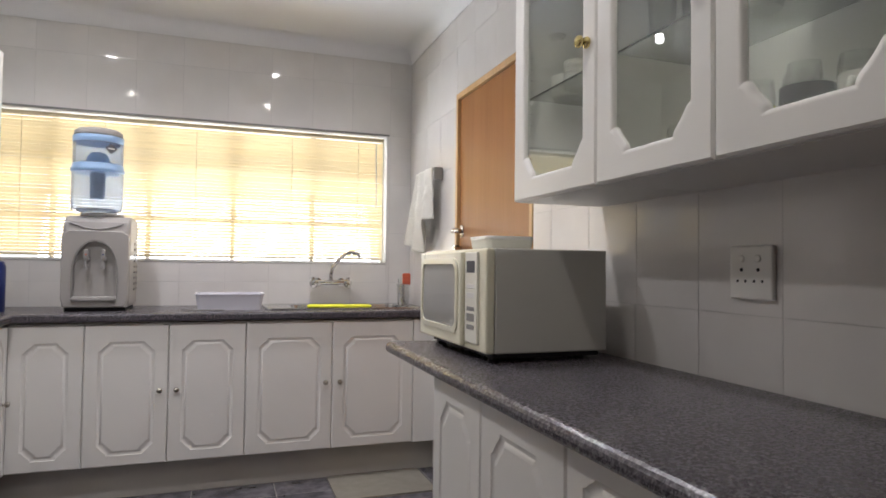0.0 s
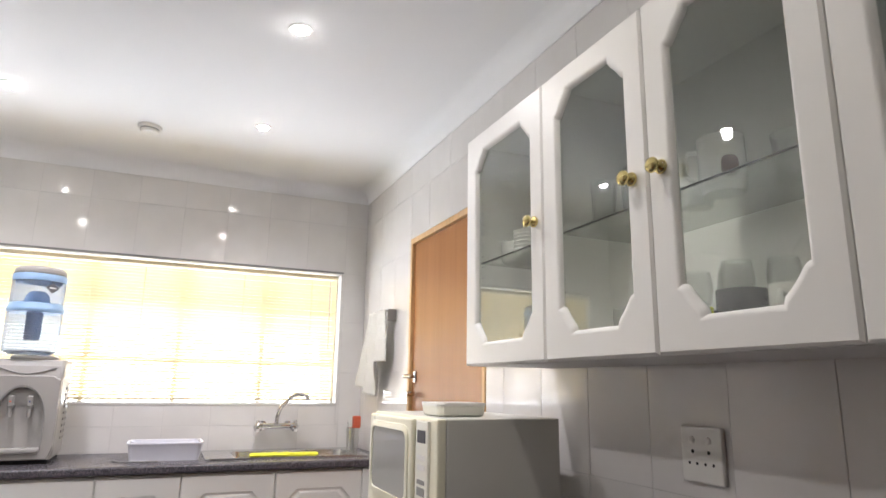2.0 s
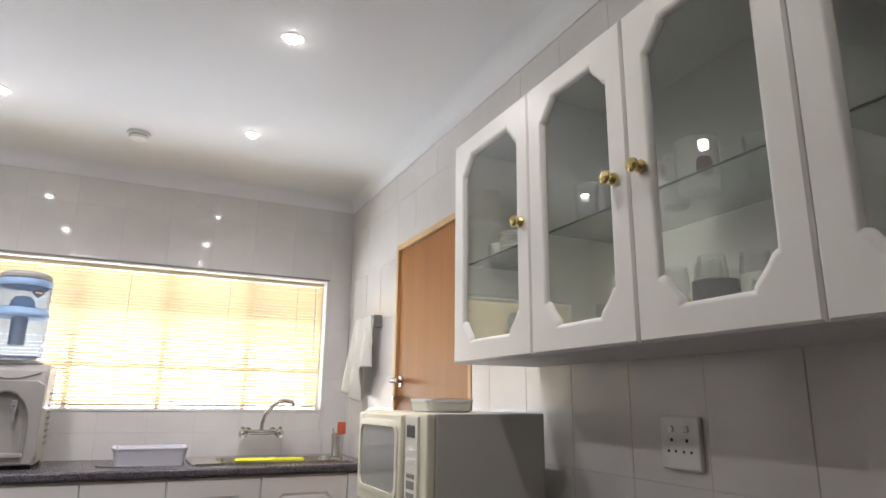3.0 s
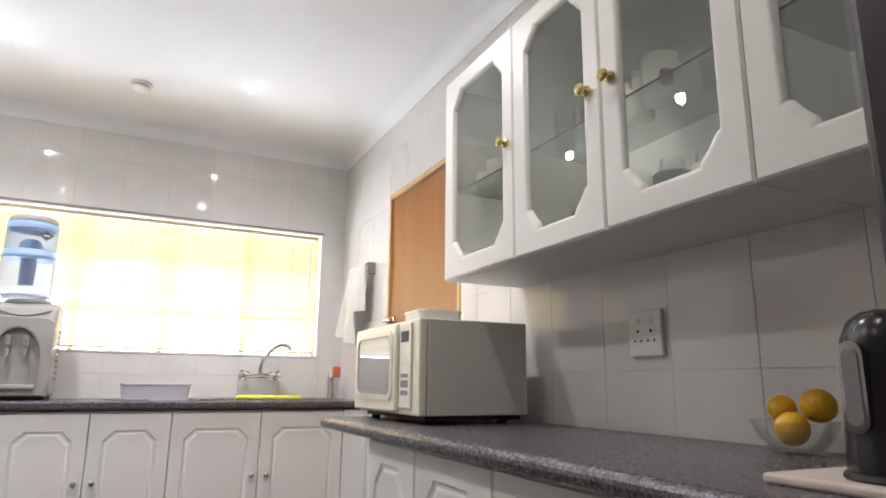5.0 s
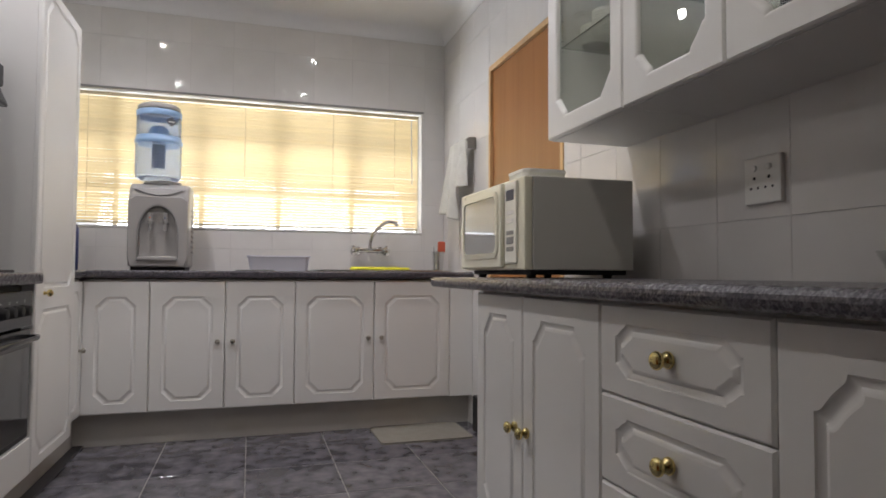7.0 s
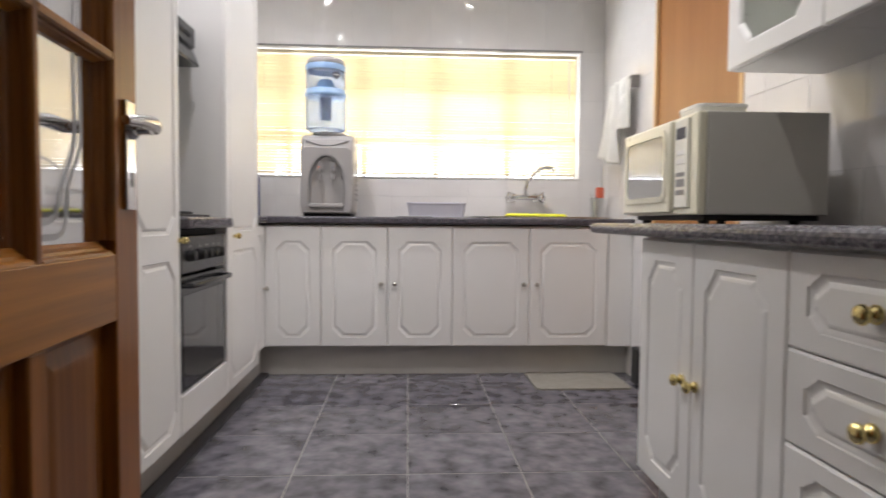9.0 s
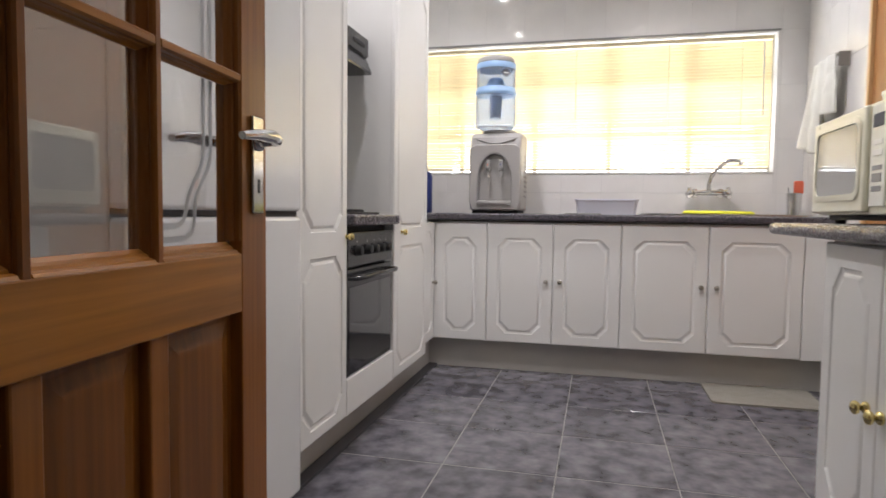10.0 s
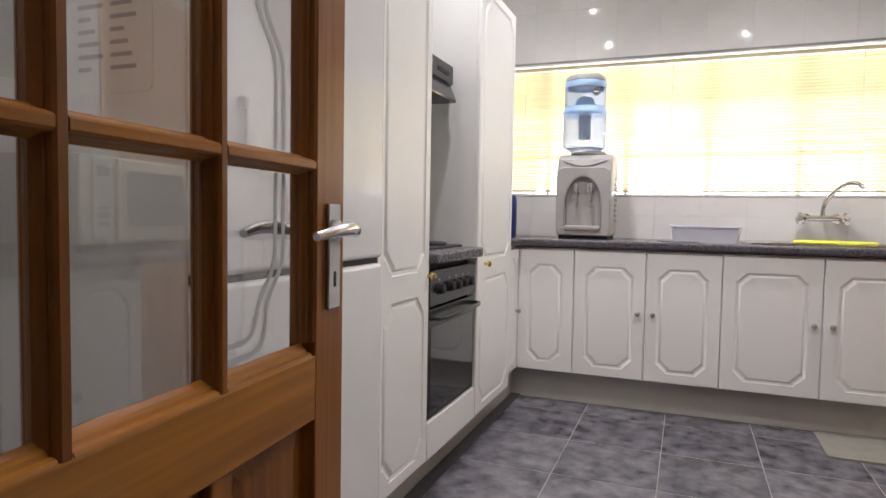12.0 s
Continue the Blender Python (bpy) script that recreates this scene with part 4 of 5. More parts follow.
bowl = thing("fruit_bowl", pose(0.985, 0.570, 0.883), "small clear glass bowl holding three oranges", "bowl")
part("bowl", lathe([(0.034, 0.0), (0.043, 0.003), (0.063, 0.026), (0.078, 0.060), (0.0755, 0.0605), (0.060, 0.028), (0.040, 0.007), (0.002, 0.006)], 28), WARE, bowl, smooth=True)
for i, (ox, oy, oz, r) in enumerate(((0.997, 0.602, 0.964, 0.027), (1.002, 0.531, 0.972, 0.032), (0.957, 0.556, 0.930, 0.031))):
    bm = bmesh.new()
    bmesh.ops.create_icosphere(bm, subdivisions=4, radius=r)
    for v in bm.verts:
        k = v.co.z / r
        v.co *= 1 + 0.025 * noise.noise(v.co * 45 + Vector((i, 0, 0)))
        v.co.z *= 0.96 + 0.10 * max(0.0, k - 0.85) / 0.15
    o = part("orange", bm, LEMON, at=pose(ox, oy, oz, 70 - 50 * i, 35 * i, 60 * i), smooth=True)
    part("stem_end", lathe([(0.0045, r * 0.985), (0.004, r * 1.045), (0.001, r * 1.05)], 8), CORD, o, "dried stem end")
    tagged(o, "ripe orange lying in the glass bowl", "fruit", "oranges in the bowl")

tagged(part("cutting_board", box((0.60, 0.13, 0.8834), (0.95, 0.352, 0.896), 0.004), BOARD), "pale pinkish board under the kettle", "board")
ket = thing("kettle", pose(0.684, 0.228, 0.896), "black electric kettle with a silver-framed water window", "kettle")
part("body", lathe([(0.052, 0.006), (0.054, 0.012), (0.053, 0.03), (0.050, 0.09), (0.049, 0.140), (0.046, 0.168), (0.037, 0.190), (0.022, 0.202), (0.003, 0.206)], 36), BLACK, ket, smooth=True)
part("base", lathe([(0.056, 0.0), (0.059, 0.003), (0.057, 0.008), (0.050, 0.010)], 36), BLACK_MATT, ket, smooth=True)
part("handle", tube([(0.035, -0.020, 0.180), (0.055, -0.040, 0.190), (0.070, -0.052, 0.172), (0.074, -0.056, 0.12), (0.060, -0.044, 0.05), (0.040, -0.028, 0.035)], [0.009, 0.011, 0.011, 0.010, 0.009, 0.008], 12), BLACK, ket, smooth=True)
gr = part("gauge_rim", prism(round_rect(-0.017, 0.055, 0.017, 0.165, 0.017, 8), -0.056, -0.042, "XZ"), CHROME, ket, "silver oval rim", at=pose(0, 0, 0, 0, 0, -100), smooth=True)
part("gauge", prism(round_rect(-0.011, 0.064, 0.011, 0.156, 0.011, 8), -0.0575, -0.0555, "XZ"), shader("gauge_window", (0.22, 0.22, 0.22), 0.1), gr, "grey water window")

# ---------------------------------------------------------------- things under the window
disp = thing("water_dispenser", pose(-0.665, 3.48, 0.905), "silver-grey countertop water dispenser with a filter bottle", "water dispenser")
DW, DD, DH = 0.153, 0.30, 0.485
body = prism([(y, z) for y, z in ((0.0, 0.018), (0.0, 0.40), (0.012, 0.45), (0.05, 0.478), (0.12, DH), (DD, DH), (DD, 0.018))], -DW, DW, "YZ")
bmesh.ops.recalc_face_normals(body, faces=body.faces)
bmesh.ops.bevel(body, geom=[e for e in body.edges if abs(e.verts[0].co.x - e.verts[1].co.x) < 1e-6], offset=0.018, segments=3, affect="EDGES", profile=0.5)
part("body", body, GREY_PLASTIC, disp, smooth=True)
part("base", box((-DW + 0.015, 0.01, 0), (DW - 0.015, DD - 0.01, 0.02)), BLACK_MATT, disp)
PLATE = [(-DW + 0.002, 0.022), (DW - 0.002, 0.405)]


def to_edge(x, z, cx=0.0, cz=0.21):
    """The point of the front plate's edge beyond (x, z), seen from the niche's middle."""
    dx, dz = x - cx, z - cz
    k = min([(PLATE[1][0] / abs(dx)) if abs(dx) > 1e-6 else 99, ((PLATE[1][1] - cz) / dz) if dz > 1e-6 else 99, ((PLATE[0][1] - cz) / dz) if dz < -1e-6 else 99])
    return (cx + dx * k, cz + dz * k)


arch = [(0.105 * (k / 6 - 0.5) * 2, 0.065) for k in range(7)] + [(0.105, 0.11), (0.105, 0.155)] + [(0.105 * math.cos(radians(a)), 0.20 + 0.16 * math.sin(radians(a))) for a in range(0, 181, 10)] + [(-0.105, 0.155), (-0.105, 0.11)]
arch_in = [(x * 0.93, 0.21 + (z - 0.21) * 0.94) for x, z in arch]
edge = [to_edge(x, z) for x, z in arch]
bm = bmesh.new()
rr = [[bm.verts.new((x, y, z)) for x, z in pts] for pts, y in ((edge, 0.002), (edge, -0.020), ([(x * 0.975, 0.21 + (z - 0.21) * 0.98) for x, z in edge], -0.026), (arch, -0.026))]
for a, b in zip(rr, rr[1:]):
    for i in range(len(a)):
        bm.faces.new((a[i], a[(i + 1) % len(a)], b[(i + 1) % len(a)], b[i]))
part("front_plate", bm, GREY_PLASTIC, disp)
bm = bmesh.new()
rr = [[bm.verts.new((x, y, z)) for x, z in pts] for pts, y in ((arch, -0.0262), (arch, -0.030), (arch_in, -0.029), ([(x * 0.9, 0.21 + (z - 0.21) * 0.92) for x, z in arch], -0.002))]
for a, b in zip(rr, rr[1:]):
    for i in range(len(a)):
        bm.faces.new((a[i], a[(i + 1) % len(a)], b[(i + 1) % len(a)], b[i]))
part("niche_rim", bm, GREY_DARK, disp, "dark arched rim of the tap niche")
part("drip_tray", box((-0.100, -0.045, 0.052), (0.100, 0.0, 0.076), 0.008), GREY_PLASTIC, disp, smooth=True)
TAP_GREY = shader("tap_grey_plastic", (0.30, 0.29, 0.275), 0.35)
for s, m in ((-1, RED), (1, BLUE)):
    tp = part("tap", lathe([(0.012, -0.001), (0.013, -0.02), (0.012, -0.04), (0.003, -0.042)], 14, (s * 0.038, 0, 0.262), "Y"), TAP_GREY, disp, smooth=True)
    part("spout", tube([(s * 0.038, -0.028, 0.262), (s * 0.038, -0.032, 0.24), (s * 0.038, -0.032, 0.215)], 0.009, 10), TAP_GREY, tp, smooth=True)
    part("lever", box((s * 0.038 - 0.011, -0.046, 0.262), (s * 0.038 + 0.011, -0.034, 0.312), 0.004), TAP_GREY, tp)
    part("dot", lathe([(0.004, -0.0462), (0.004, -0.0472)], 10, (s * 0.038, 0, 0.285), "Y"), m, tp)
brow = [(-0.12 + 0.024 * i, 0.415 - 0.03 * math.sin(math.pi * i / 10)) for i in range(11)]
part("brow_line", tube([(x, 0.006 + (z - 0.40) * 0.2 - 0.004, z + 0.028) for x, z in brow], 0.004, 6), GREY_DARK, disp, smooth=True)
part("collar", lathe([(0.10, DH - 0.004), (0.105, DH + 0.006), (0.098, DH + 0.016), (0.08, DH + 0.018)], 32, (0, 0.15, 0)), GREY_PLASTIC, disp, smooth=True)
for k in range(9):
    part("vent_slat", box((DW - 0.001, 0.16, 0.10 + 0.03 * k), (DW + 0.004, 0.27, 0.112 + 0.03 * k)), GREY_DARK, disp)

btl = thing("filter_bottle", pose(-0.690, 3.61, 0.905 + DH + 0.014) @ Matrix.Diagonal((1.04, 1.04, 1.045, 1.0)), "clear pale blue filter bottle on the dispenser", "bottle")
part("lower_vessel", lathe([(0.055, 0.004), (0.085, 0.006), (0.112, 0.018), (0.117, 0.04), (0.117, 0.205), (0.113, 0.205), (0.113, 0.042), (0.108, 0.022), (0.05, 0.009)], 40, close=False), BOTTLE, btl, smooth=True)
part("upper_vessel", lathe([(0.113, 0.245), (0.113, 0.385), (0.106, 0.400), (0.102, 0.398), (0.109, 0.383), (0.109, 0.245)], 40, close=False), BOTTLE, btl, smooth=True)
part("divider", lathe([(0.118, 0.204), (0.121, 0.210), (0.121, 0.222), (0.116, 0.230), (0.114, 0.246), (0.10, 0.250), (0.055, 0.256), (0.05, 0.285), (0.035, 0.305), (0.004, 0.312)], 40), BLUE_FILTER, btl, "pale blue divider with the filter dome", smooth=True)
part("cartridge", lathe([(0.030, 0.075), (0.034, 0.080), (0.036, 0.20), (0.036, 0.205)], 24), NAVY_FILTER, btl, "dark blue filter cartridge", smooth=True)
part("cap", lathe([(0.108, 0.384), (0.110, 0.392), (0.108, 0.408), (0.095, 0.420), (0.060, 0.426), (0.004, 0.427)], 40), GREY_PLASTIC, btl, "grey lid", smooth=True)
part("blue_band", lathe([(0.1135, 0.352), (0.1145, 0.354), (0.1145, 0.382), (0.1135, 0.384)], 40, close=False), BLUE_FILTER, btl, smooth=True)
sign = prism([(0.0, 0.026), (0.032, 0.0), (0.0, -0.026), (-0.032, 0.0)], -0.1165, -0.1145, "XZ")
lg = part("diamond_mark", sign, INK, btl, "black diamond mark", at=pose(0, 0, 0.318, 0, 0, 38))
part("bar", box((-0.016, -0.1178, -0.003), (0.016, -0.1166, 0.003)), SWITCH, lg)

tagged(part("blue_canister", lathe([(0.064, 0.0), (0.068, 0.006), (0.068, 0.22), (0.060, 0.245), (0.038, 0.255), (0.036, 0.285), (0.03, 0.292), (0.004, 0.294)], 28, (-1.125, 3.50, 0.905)), BLUE, smooth=True), "navy blue canister standing in the worktop corner", "canister")

tub = thing("washing_up_tub", pose(-0.022, 3.56, 0.905), "pale lilac plastic washing-up tub beside the sink", "tub")
o1, o2 = round_rect(-0.160, -0.10, 0.160, 0.10, 0.02), round_rect(-0.172, -0.112, 0.172, 0.112, 0.024)
o3 = round_rect(-0.178, -0.118, 0.178, 0.118, 0.026)
o4, o5 = round_rect(-0.166, -0.106, 0.166, 0.106, 0.022), round_rect(-0.154, -0.094, 0.154, 0.094, 0.018)
bm = bmesh.new()
rr = [[bm.verts.new((x, y, z)) for x, y in o] for o, z in ((o1, 0.0), (o2, 0.080), (o3, 0.080), (o3, 0.088), (o4, 0.088), (o5, 0.005))]
for a, b in zip(rr, rr[1:]):
    for i in range(len(a)):
        bm.faces.new((a[i], a[(i + 1) % len(a)], b[(i + 1) % len(a)], b[i]))
bm.faces.new(rr[0][::-1]), bm.faces.new(rr[-1])
part("body", bm, TUB, tub)

sink = thing("sink", pose(0, 0, 0.905), "stainless steel inset sink with a drainer", "sink")
bm = bmesh.new()
outer = round_rect(0.165, 3.40, 1.02, 3.835, 0.03)
inner = round_rect(0.315, 3.465, 0.965, 3.785, 0.05)
low = round_rect(0.335, 3.485, 0.945, 3.765, 0.05)
rr = [[bm.verts.new((x, y, z)) for x, y in o] for o, z in ((outer, 0.0003), (outer, 0.006), ([(x * 0.994 + 0.0035, y * 0.998 + 0.007) for x, y in outer], 0.0105), (inner, 0.005), (low, -0.14))]
for a, b in zip(rr, rr[1:]):
    for i in range(len(a)):
        bm.faces.new((a[i], a[(i + 1) % len(a)], b[(i + 1) % len(a)], b[i]))
bm.faces.new(rr[-1])
part("basin", bm, STEEL, sink, smooth=True)
part("drain", lathe([(0.035, -0.139), (0.033, -0.136), (0.02, -0.137), (0.004, -0.138)], 20, (0.64, 3.63, 0)), CHROME, sink, smooth=True)

bm = bmesh.new()
N = 26
top = []
for i in range(N + 1):
    u = i / N
    x = 0.385 + 0.36 * u
    wob = 0.012 * noise.noise(Vector((u * 6, 0, 3)))
    ring = []
    for k in range(8):
        a = 2 * math.pi * k / 8
        r = 0.011 * (1 + 0.35 * noise.noise(Vector((u * 9, k * 1.3, 0)))) * (0.6 if i in (0, N) else 1)
        ring.append(bm.verts.new((x, 3.452 + wob + 2.2 * r * math.cos(a), 0.922 + r * math.sin(a))))
    top.append(ring)
for a, b in zip(top, top[1:]):
    for k in range(8):
        bm.faces.new((a[k], a[(k + 1) % 8], b[(k + 1) % 8], b[k]))
bm.faces.new(top[0]), bm.faces.new(top[-1][::-1])
tagged(part("dish_cloth", bm, YELLOW, smooth=True), "folded bright yellow dish cloth on the sink edge", "cloth")

tap = thing("wall_tap", pose(0.575, YW, 1.045), "chrome wall-mounted mixer tap with a swan-neck spout", "tap")
part("body", tube([(-0.085, -0.055, 0), (-0.02, -0.058, 0), (0.02, -0.058, 0), (0.085, -0.055, 0)], [0.014, 0.017, 0.017, 0.014], 14), CHROME, tap, smooth=True)
for s in (-1, 1):
    part("wall_flange", lathe([(0.028, -0.001), (0.027, -0.008), (0.013, -0.012), (0.012, -0.055)], 18, (s * 0.075, 0, 0), "Y"), CHROME, tap, smooth=True)
    hnd = part("handle", tube([(s * 0.085, -0.055, 0), (s * 0.105, -0.060, -0.004), (s * 0.120, -0.07, -0.012)], [0.020, 0.030, 0.018], 14), CHROME, tap, smooth=True)
    for k in range(3):
        a = radians(90 + 120 * k)
        part("handle_arm", tube([(s * 0.108, -0.06, -0.005), (s * 0.110, -0.06 + 0.037 * math.cos(a), -0.005 + 0.037 * math.sin(a))], [0.009, 0.011], 10), CHROME, hnd, smooth=True)
spout = [(0.0, -0.06, 0.0), (0.0, -0.06, 0.05), (0.012, -0.07, 0.10)] + [(0.012 + 0.13 * k / 8, -0.07 - 0.13 * k / 8, 0.10 + 0.088 * math.sin(radians(90 * k / 6)) if k <= 6 else 0.188 - 0.006 * (k - 6)) for k in range(1, 9)] + [(0.150, -0.206, 0.155)]
part("spout", tube(spout, 0.0115, 12), CHROME, tap, smooth=True)

tumb = thing("steel_tumbler", pose(1.003, 3.70, 0.911), "brushed steel tumbler beside the sink", "tumbler")
part("cup", lathe([(0.030, 0.0), (0.033, 0.003), (0.039, 0.128), (0.037, 0.128), (0.031, 0.006), (0.003, 0.005)], 24), STEEL, tumb, smooth=True)
brush = thing("dish_brush", pose(1.003, 3.70, 0.918), "worn red dish brush standing in the steel tumbler", "brush")
part("handle", tube([(0.0, 0.0, 0.001), (0.010, 0.004, 0.06), (0.020, 0.008, 0.118)], [0.006, 0.006, 0.008], 10), RED, brush, smooth=True)
part("head", box((0.000, -0.008, 0.116), (0.048, 0.024, 0.190), 0.008), RED, brush, "faded red brush head", smooth=True)
spoon = thing("teaspoon", pose(0.990, 3.70, 0.918), "steel teaspoon standing in the tumbler", "spoon")
part("stem", tube([(0.0, 0, 0.0), (-0.016, 0.008, 0.155)], 0.0032, 8), CHROME, spoon)

# towel on its rail
rail = thing("towel_rail", pose(XR, 3.42, 1.70), "dark brown towel rail on the tiled wall", "towel rail")
part("bar", tube([(-0.001, -0.17, 0.0), (-0.045, -0.17, 0.0), (-0.05, -0.165, 0.0), (-0.05, 0.12, 0.0), (-0.045, 0.125, 0.0), (-0.001, 0.125, 0.0)], 0.006, 8), RAIL_BROWN, rail)
part("plate", box((-0.054, -0.186, -0.060), (-0.004, -0.176, 0.010), 0.003), RAIL_BROWN, rail)
bm = bmesh.new()
NU, NV = 26, 28
grid = []
for j in range(NV + 1):
    v = j / NV
    row = []
    for i in range(NU + 1):
        u = i / NU
        drop = 0.29 + 0.19 * min(1, max(0, (u - 0.20) / 0.18)) - 0.11 * max(0, u - 0.45)
        fold = 0.015 * math.sin(u * 16 + v * 1.5) * (0.35 + v) + 0.010 * noise.noise(Vector((u * 4, v * 5, 1)))
        wy_ = 3.252 + 0.30 * u + v * (0.15 * u - 0.005)
        row.append(bm.verts.new((XR - 0.060 - 0.010 * v + fold, wy_, 1.709 - drop * v)))
    grid.append(row)
for a, b in zip(grid, grid[1:]):
    for i in range(NU):
        bm.faces.new((a[i], a[i + 1], b[i + 1], b[i]))
tw = part("towel", bm, CLOTH, smooth=True)
sol = tw.modifiers.new("thickness", "SOLIDIFY")
sol.thickness = 0.006
tagged(tw, "white cotton towel hanging in folds from the rail", "towel")

cable = tube([(-0.26, 3.52, 0.909), (-0.245, 3.47, 0.909), (-0.20, 3.43, 0.909), (-0.12, 3.415, 0.909), (-0.05, 3.42, 0.909)], 0.0035, 8)
tagged(part("thin_cable", cable, GREY_DARK, smooth=True), "thin grey cable lying on the worktop by the tub", "cable")

# floor things
mt = prism(round_rect(0.49, 2.99, 1.0, 3.36, 0.03), 0.0005, 0.010, "XY")
tagged(part("floor_mat", mt, MAT), "beige woven mat in front of the sink", "mat")
tagged(part("black_box", box((1.05, 3.05, 0.0), (1.094, 3.16, 0.20), 0.008), BLACK_MATT), "black plastic box on the floor by the wall", "box")

# ceiling fittings
for lx, ly in LAMPS:
    dl = thing("downlight", pose(lx, ly, CEIL), "lit round recessed ceiling downlight", "downlight", "ceiling downlights")
    part("trim_ring", lathe([(0.044, 0.0), (0.043, -0.003), (0.034, -0.004), (0.028, -0.003), (0.027, -0.001)], 28, close=False), FRAME_WHITE, dl, smooth=True)
    part("lens", lathe([(0.025, -0.001), (0.023, -0.009), (0.015, -0.014), (0.002, -0.015)], 24), BULB, dl, "glowing lens")
sd = thing("smoke_detector", pose(-0.26, 3.30, CEIL), "round white smoke detector on the ceiling", "smoke detector")
part("base", lathe([(0.058, 0.0), (0.058, -0.012), (0.052, -0.016), (0.01, -0.016)], 32), SWITCH, sd, smooth=True)
part("vent_ring", lathe([(0.046, -0.0162), (0.0465, -0.0175), (0.046, -0.020)], 32), GREY_DARK, sd)
part("cap", lathe([(0.045, -0.020), (0.046, -0.024), (0.040, -0.034), (0.02, -0.038), (0.003, -0.038)], 32), SWITCH, sd, smooth=True)

# glassware and mugs behind the glass doors


def mug(x, y, z, r, h, mat, label, turn=0.0, decal=False):
    m = thing("mug", pose(x, y, z, 0, 0, turn), label, "mug")
    part("body", lathe([(r * 0.86, 0.0), (r * 0.93, 0.004), (r, h * 0.5), (r, h), (r - 0.004, h), (r - 0.005, h * 0.5), (r * 0.8, 0.008), (0.003, 0.007)], 28), mat, m, smooth=True)
    part("handle", tube([(r - 0.003, 0, h * 0.80), (r + 0.018, 0, h * 0.82), (r + 0.028, 0, h * 0.65), (r + 0.026, 0, h * 0.40), (r + 0.010, 0, h * 0.25), (r - 0.004, 0, h * 0.22)], 0.005, 8), mat, m, smooth=True)
    if decal:
        part("decal", prism(round_rect(-0.016, h * 0.20, 0.016, h * 0.56, 0.013), -r - 0.0012, -r + 0.006, "XZ"), BROWN, m, "brown printed motif", at=pose(0, 0, 0, 0, 0, 330 - turn))
    return m


def tumbler(x, y, z, r, h):
    m = part("glass", lathe([(r * 0.75, 0.0), (r * 0.82, 0.003), (r, h), (r - 0.002, h), (r * 0.75, 0.012), (0.003, 0.011)], 20), WARE, at=pose(x, y, z), smooth=True)
    m.visible_shadow = False
    return tagged(m, "clear drinking glass in the wall cabinet", "glass", "glasses in the wall cabinets")


def wine_glass(x, y, z, s=1.0):
    prof = [(0.034, 0.0), (0.033, 0.003), (0.006, 0.007), (0.004, 0.02), (0.004, 0.075), (0.010, 0.085), (0.030, 0.105), (0.036, 0.135), (0.031, 0.175), (0.0295, 0.175), (0.034, 0.135), (0.028, 0.107), (0.004, 0.092)]
    m = part("wine_glass", lathe([(r * s * 0.74, h * s * 0.8) for r, h in prof], 20), WARE, at=pose(x, y, z), smooth=True)
    m.visible_shadow = False
    return tagged(m, "clear stemmed wine glass in the wall cabinet", "glass", "glasses in the wall cabinets")


B0, S0 = UZ0 + 0.0185, shelf_z + 0.0065
mug(0.900, 0.740, B0, 0.044, 0.100, MUG_GREY, "dark grey mug on the cabinet floor", -75)
mug(0.875, 0.815, B0, 0.036, 0.065, MUG_GREY, "small dark grey cup on the cabinet floor", -50)
mug(0.915, 0.650, B0, 0.036, 0.100, MUG_WHITE, "white cup with a dark pattern", 200, True)
tagged(part("yellow_packet", box((0.848, 0.765, B0), (0.858, 0.780, B0 + 0.070), 0.003), YELLOW), "small yellow packet between the mugs", "packet")
mug(0.930, 0.785, S0, 0.045, 0.110, MUG_WHITE, "white mug with a brown motif on the shelf", 130, True)
mug(0.960, 0.885, S0, 0.036, 0.100, MUG_WHITE, "plain white mug on the shelf", 100)
for y in (0.52, 0.60, 0.67):
    tumbler(0.98, y, S0, 0.034, 0.09)
for x, y, s in ((0.98, 0.815, 1.25), (1.0, 0.725, 1.2), (0.98, 0.920, 1.2), (1.03, 0.87, 1.25), (1.02, 0.56, 1.2)):
    wine_glass(x, y, B0, s)
for x, y, s in ((0.90, 1.00, 0.75), (0.93, 1.055, 0.85), (0.885, 1.06, 0.7), (1.0, 1.02, 0.9)):
    wine_glass(x, y, B0, s)
tumbler(0.88, 0.945, B0, 0.026, 0.07)
for x, y in ((0.93, 1.16), (0.97, 1.09), (0.93, 1.03)):
    tumbler(x, y, S0, 0.034, 0.13)
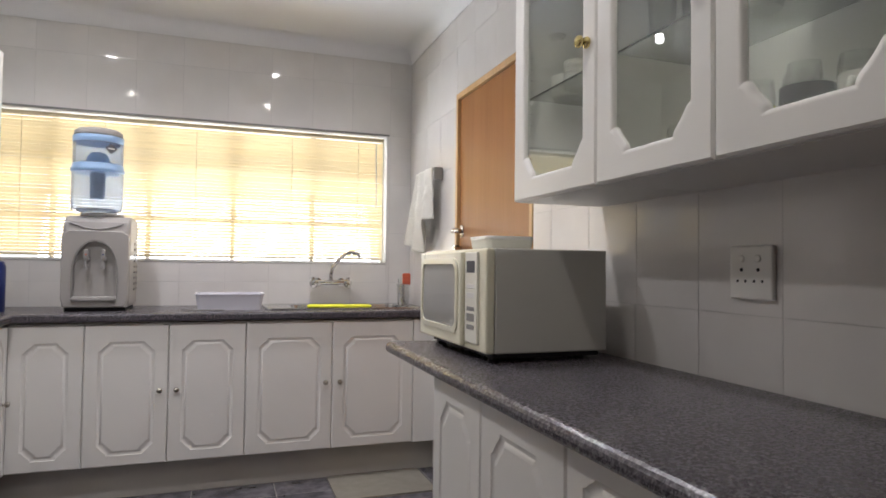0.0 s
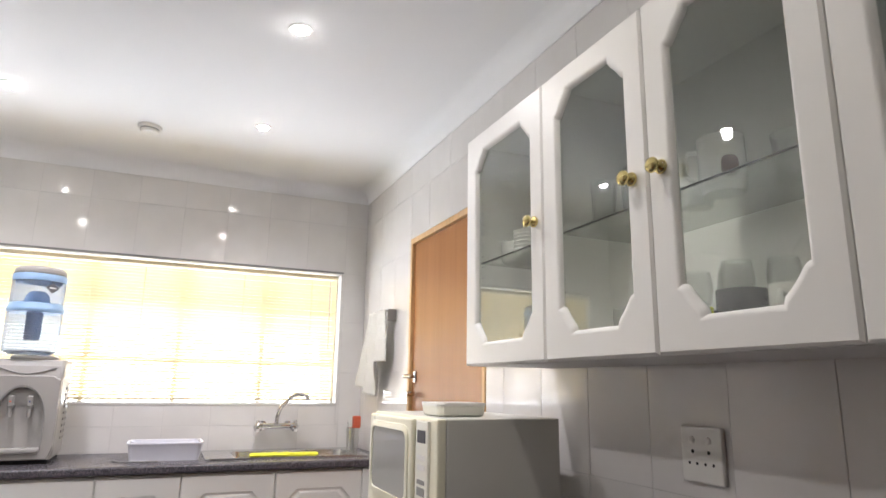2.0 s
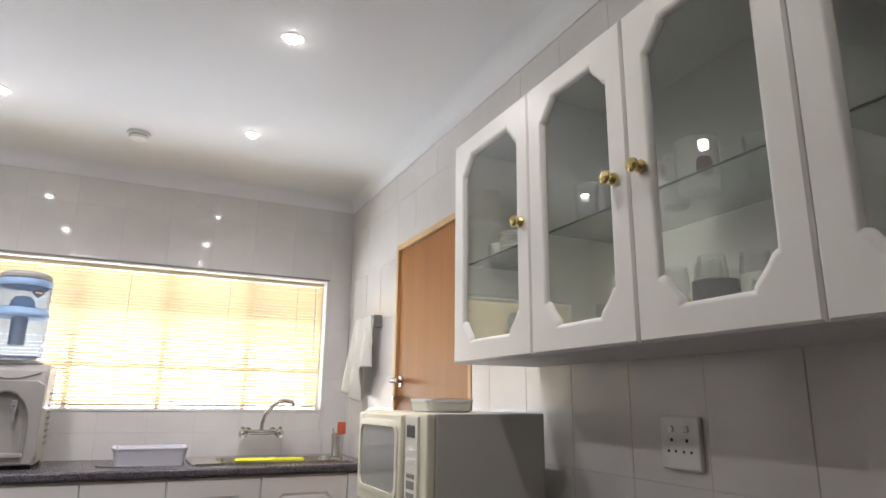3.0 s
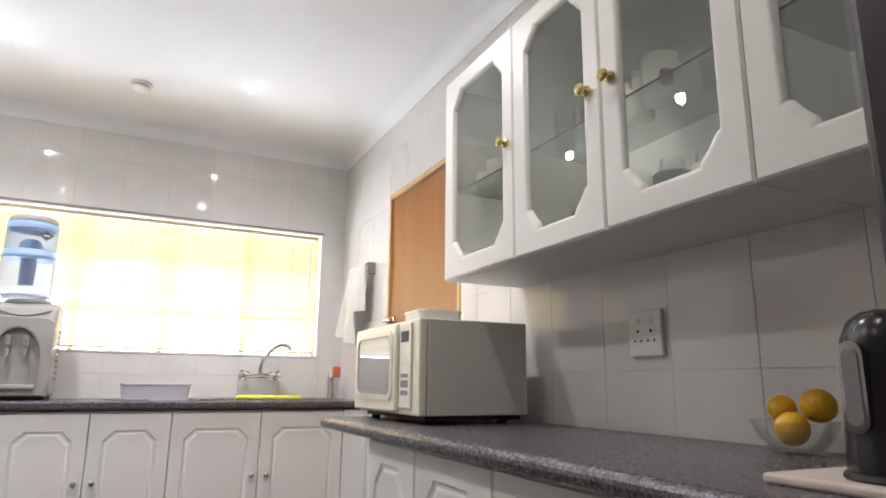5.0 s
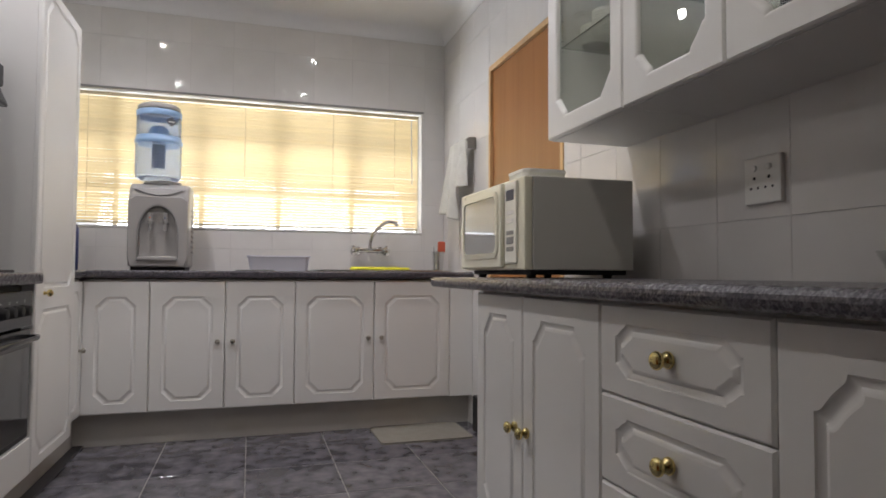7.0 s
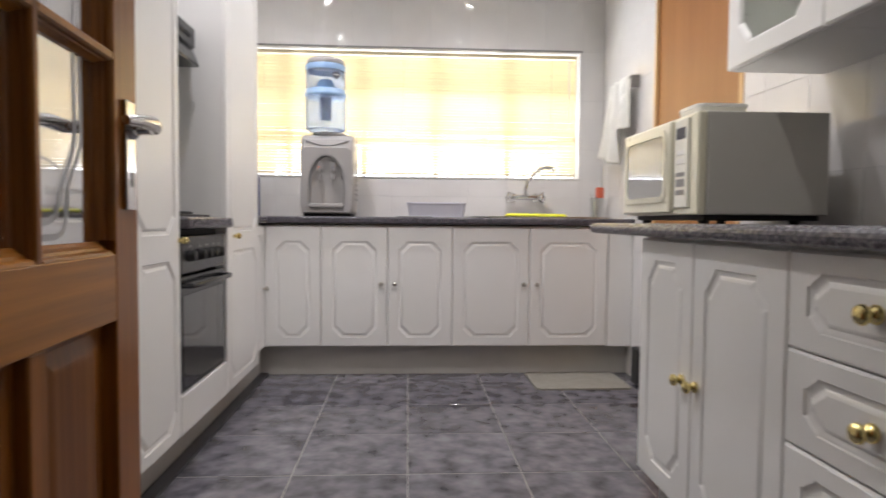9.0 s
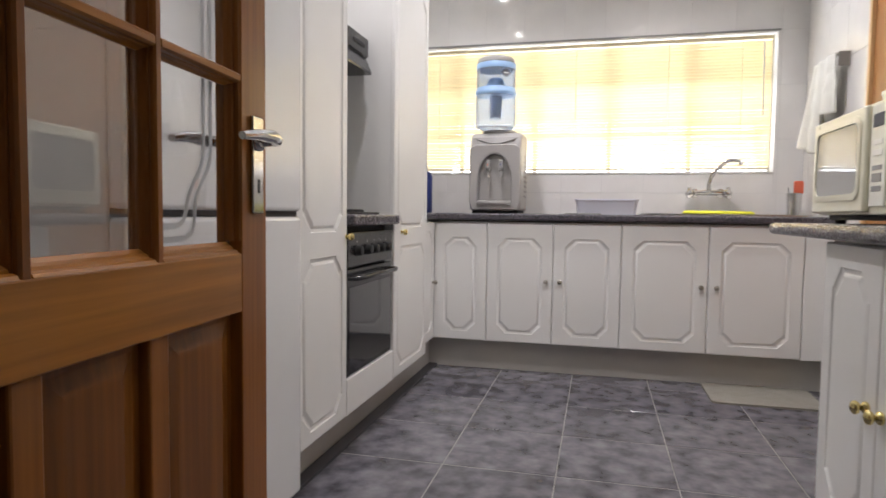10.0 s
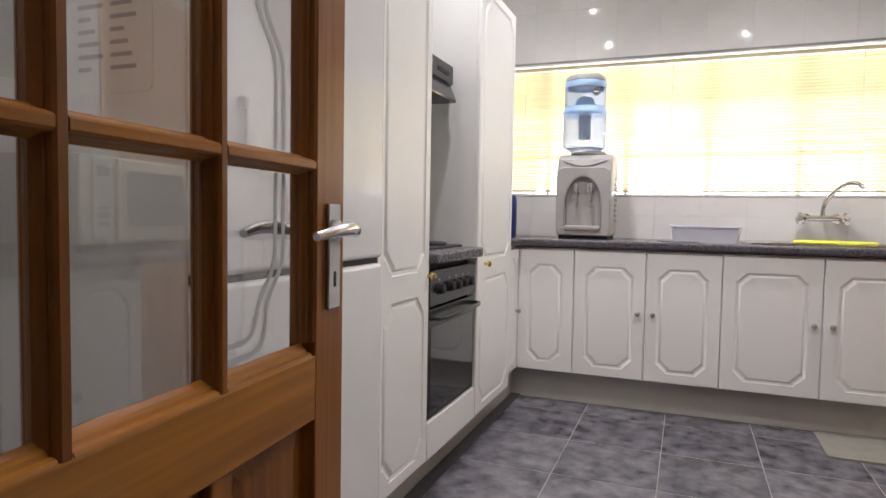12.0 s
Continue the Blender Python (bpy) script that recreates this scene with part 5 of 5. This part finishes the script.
for x, y in ((0.90, 1.40), (0.95, 1.46), (0.90, 1.49)):
    tumbler(x, y, B0, 0.03, 0.075)
mug(0.93, 1.60, S0, 0.05, 0.06, MUG_WHITE, "white bowl-shaped cup on the shelf", 70)
mug(0.92, 1.43, S0, 0.034, 0.075, MUG_WHITE, "plain white mug on the shelf", 80)
for k in range(7):
    pl = part("saucer", lathe([(0.025, 0.0), (0.032, 0.002), (0.046, 0.010), (0.045, 0.012), (0.030, 0.005), (0.003, 0.004)], 28), MUG_WHITE, at=pose(0.92, 1.515, S0 + 0.0115 * k), smooth=True)
    tagged(pl, "white china saucer in a stack", "saucer", "stacked saucers")
mug(0.93, 0.30, S0, 0.042, 0.10, MUG_GREY, "dark grey mug on the shelf", 90)
tagged(part("serving_bowl", lathe([(0.04, 0.0), (0.05, 0.004), (0.095, 0.05), (0.098, 0.07), (0.094, 0.07), (0.088, 0.05), (0.04, 0.010), (0.003, 0.009)], 28, (0.95, 0.22, S0)), GREY_PLASTIC, smooth=True), "grey metal bowl on the glass shelf", "bowl")

# ---------------------------------------------------------------- tiles
vs_e = joints(0.0, CEIL - 0.086, 1.045, 0.32)
us_e = joints(YB, YW, 0.975, 0.2575)
tiled(wall_east, lambda a, b, c, d: FACE_W(wx, c, b), us_e, vs_e, [(DOOR_R[0] - 0.002, -1, DOOR_R[1] + 0.002, DOOR_R[3] + 0.002), (-1, -1, 1.5, 0.80)], TILE)
us_n = joints(XL, XR, 0.202, 0.2525)
tiled(wall_north, lambda a, b, c, d: FACE_S(a, wy, b), us_n, vs_e, [(WIN[0] - 0.001, WIN[2] - 0.001, WIN[1] + 0.001, WIN[3] + 0.001), (-3, -1, 3, 0.80)], TILE)
us_f = joints(XL, XR, -0.186, 0.402)
vs_f = joints(-2.05, 3.372, 2.345, 0.412)
tiled(floor, lambda a, b, c, d: pose(a, b, -0.0016, -90), us_f, vs_f, [], FLOOR_TILE, gap=0.0045, gap_v=0.007, tilt=0.05, edge=0.0011)
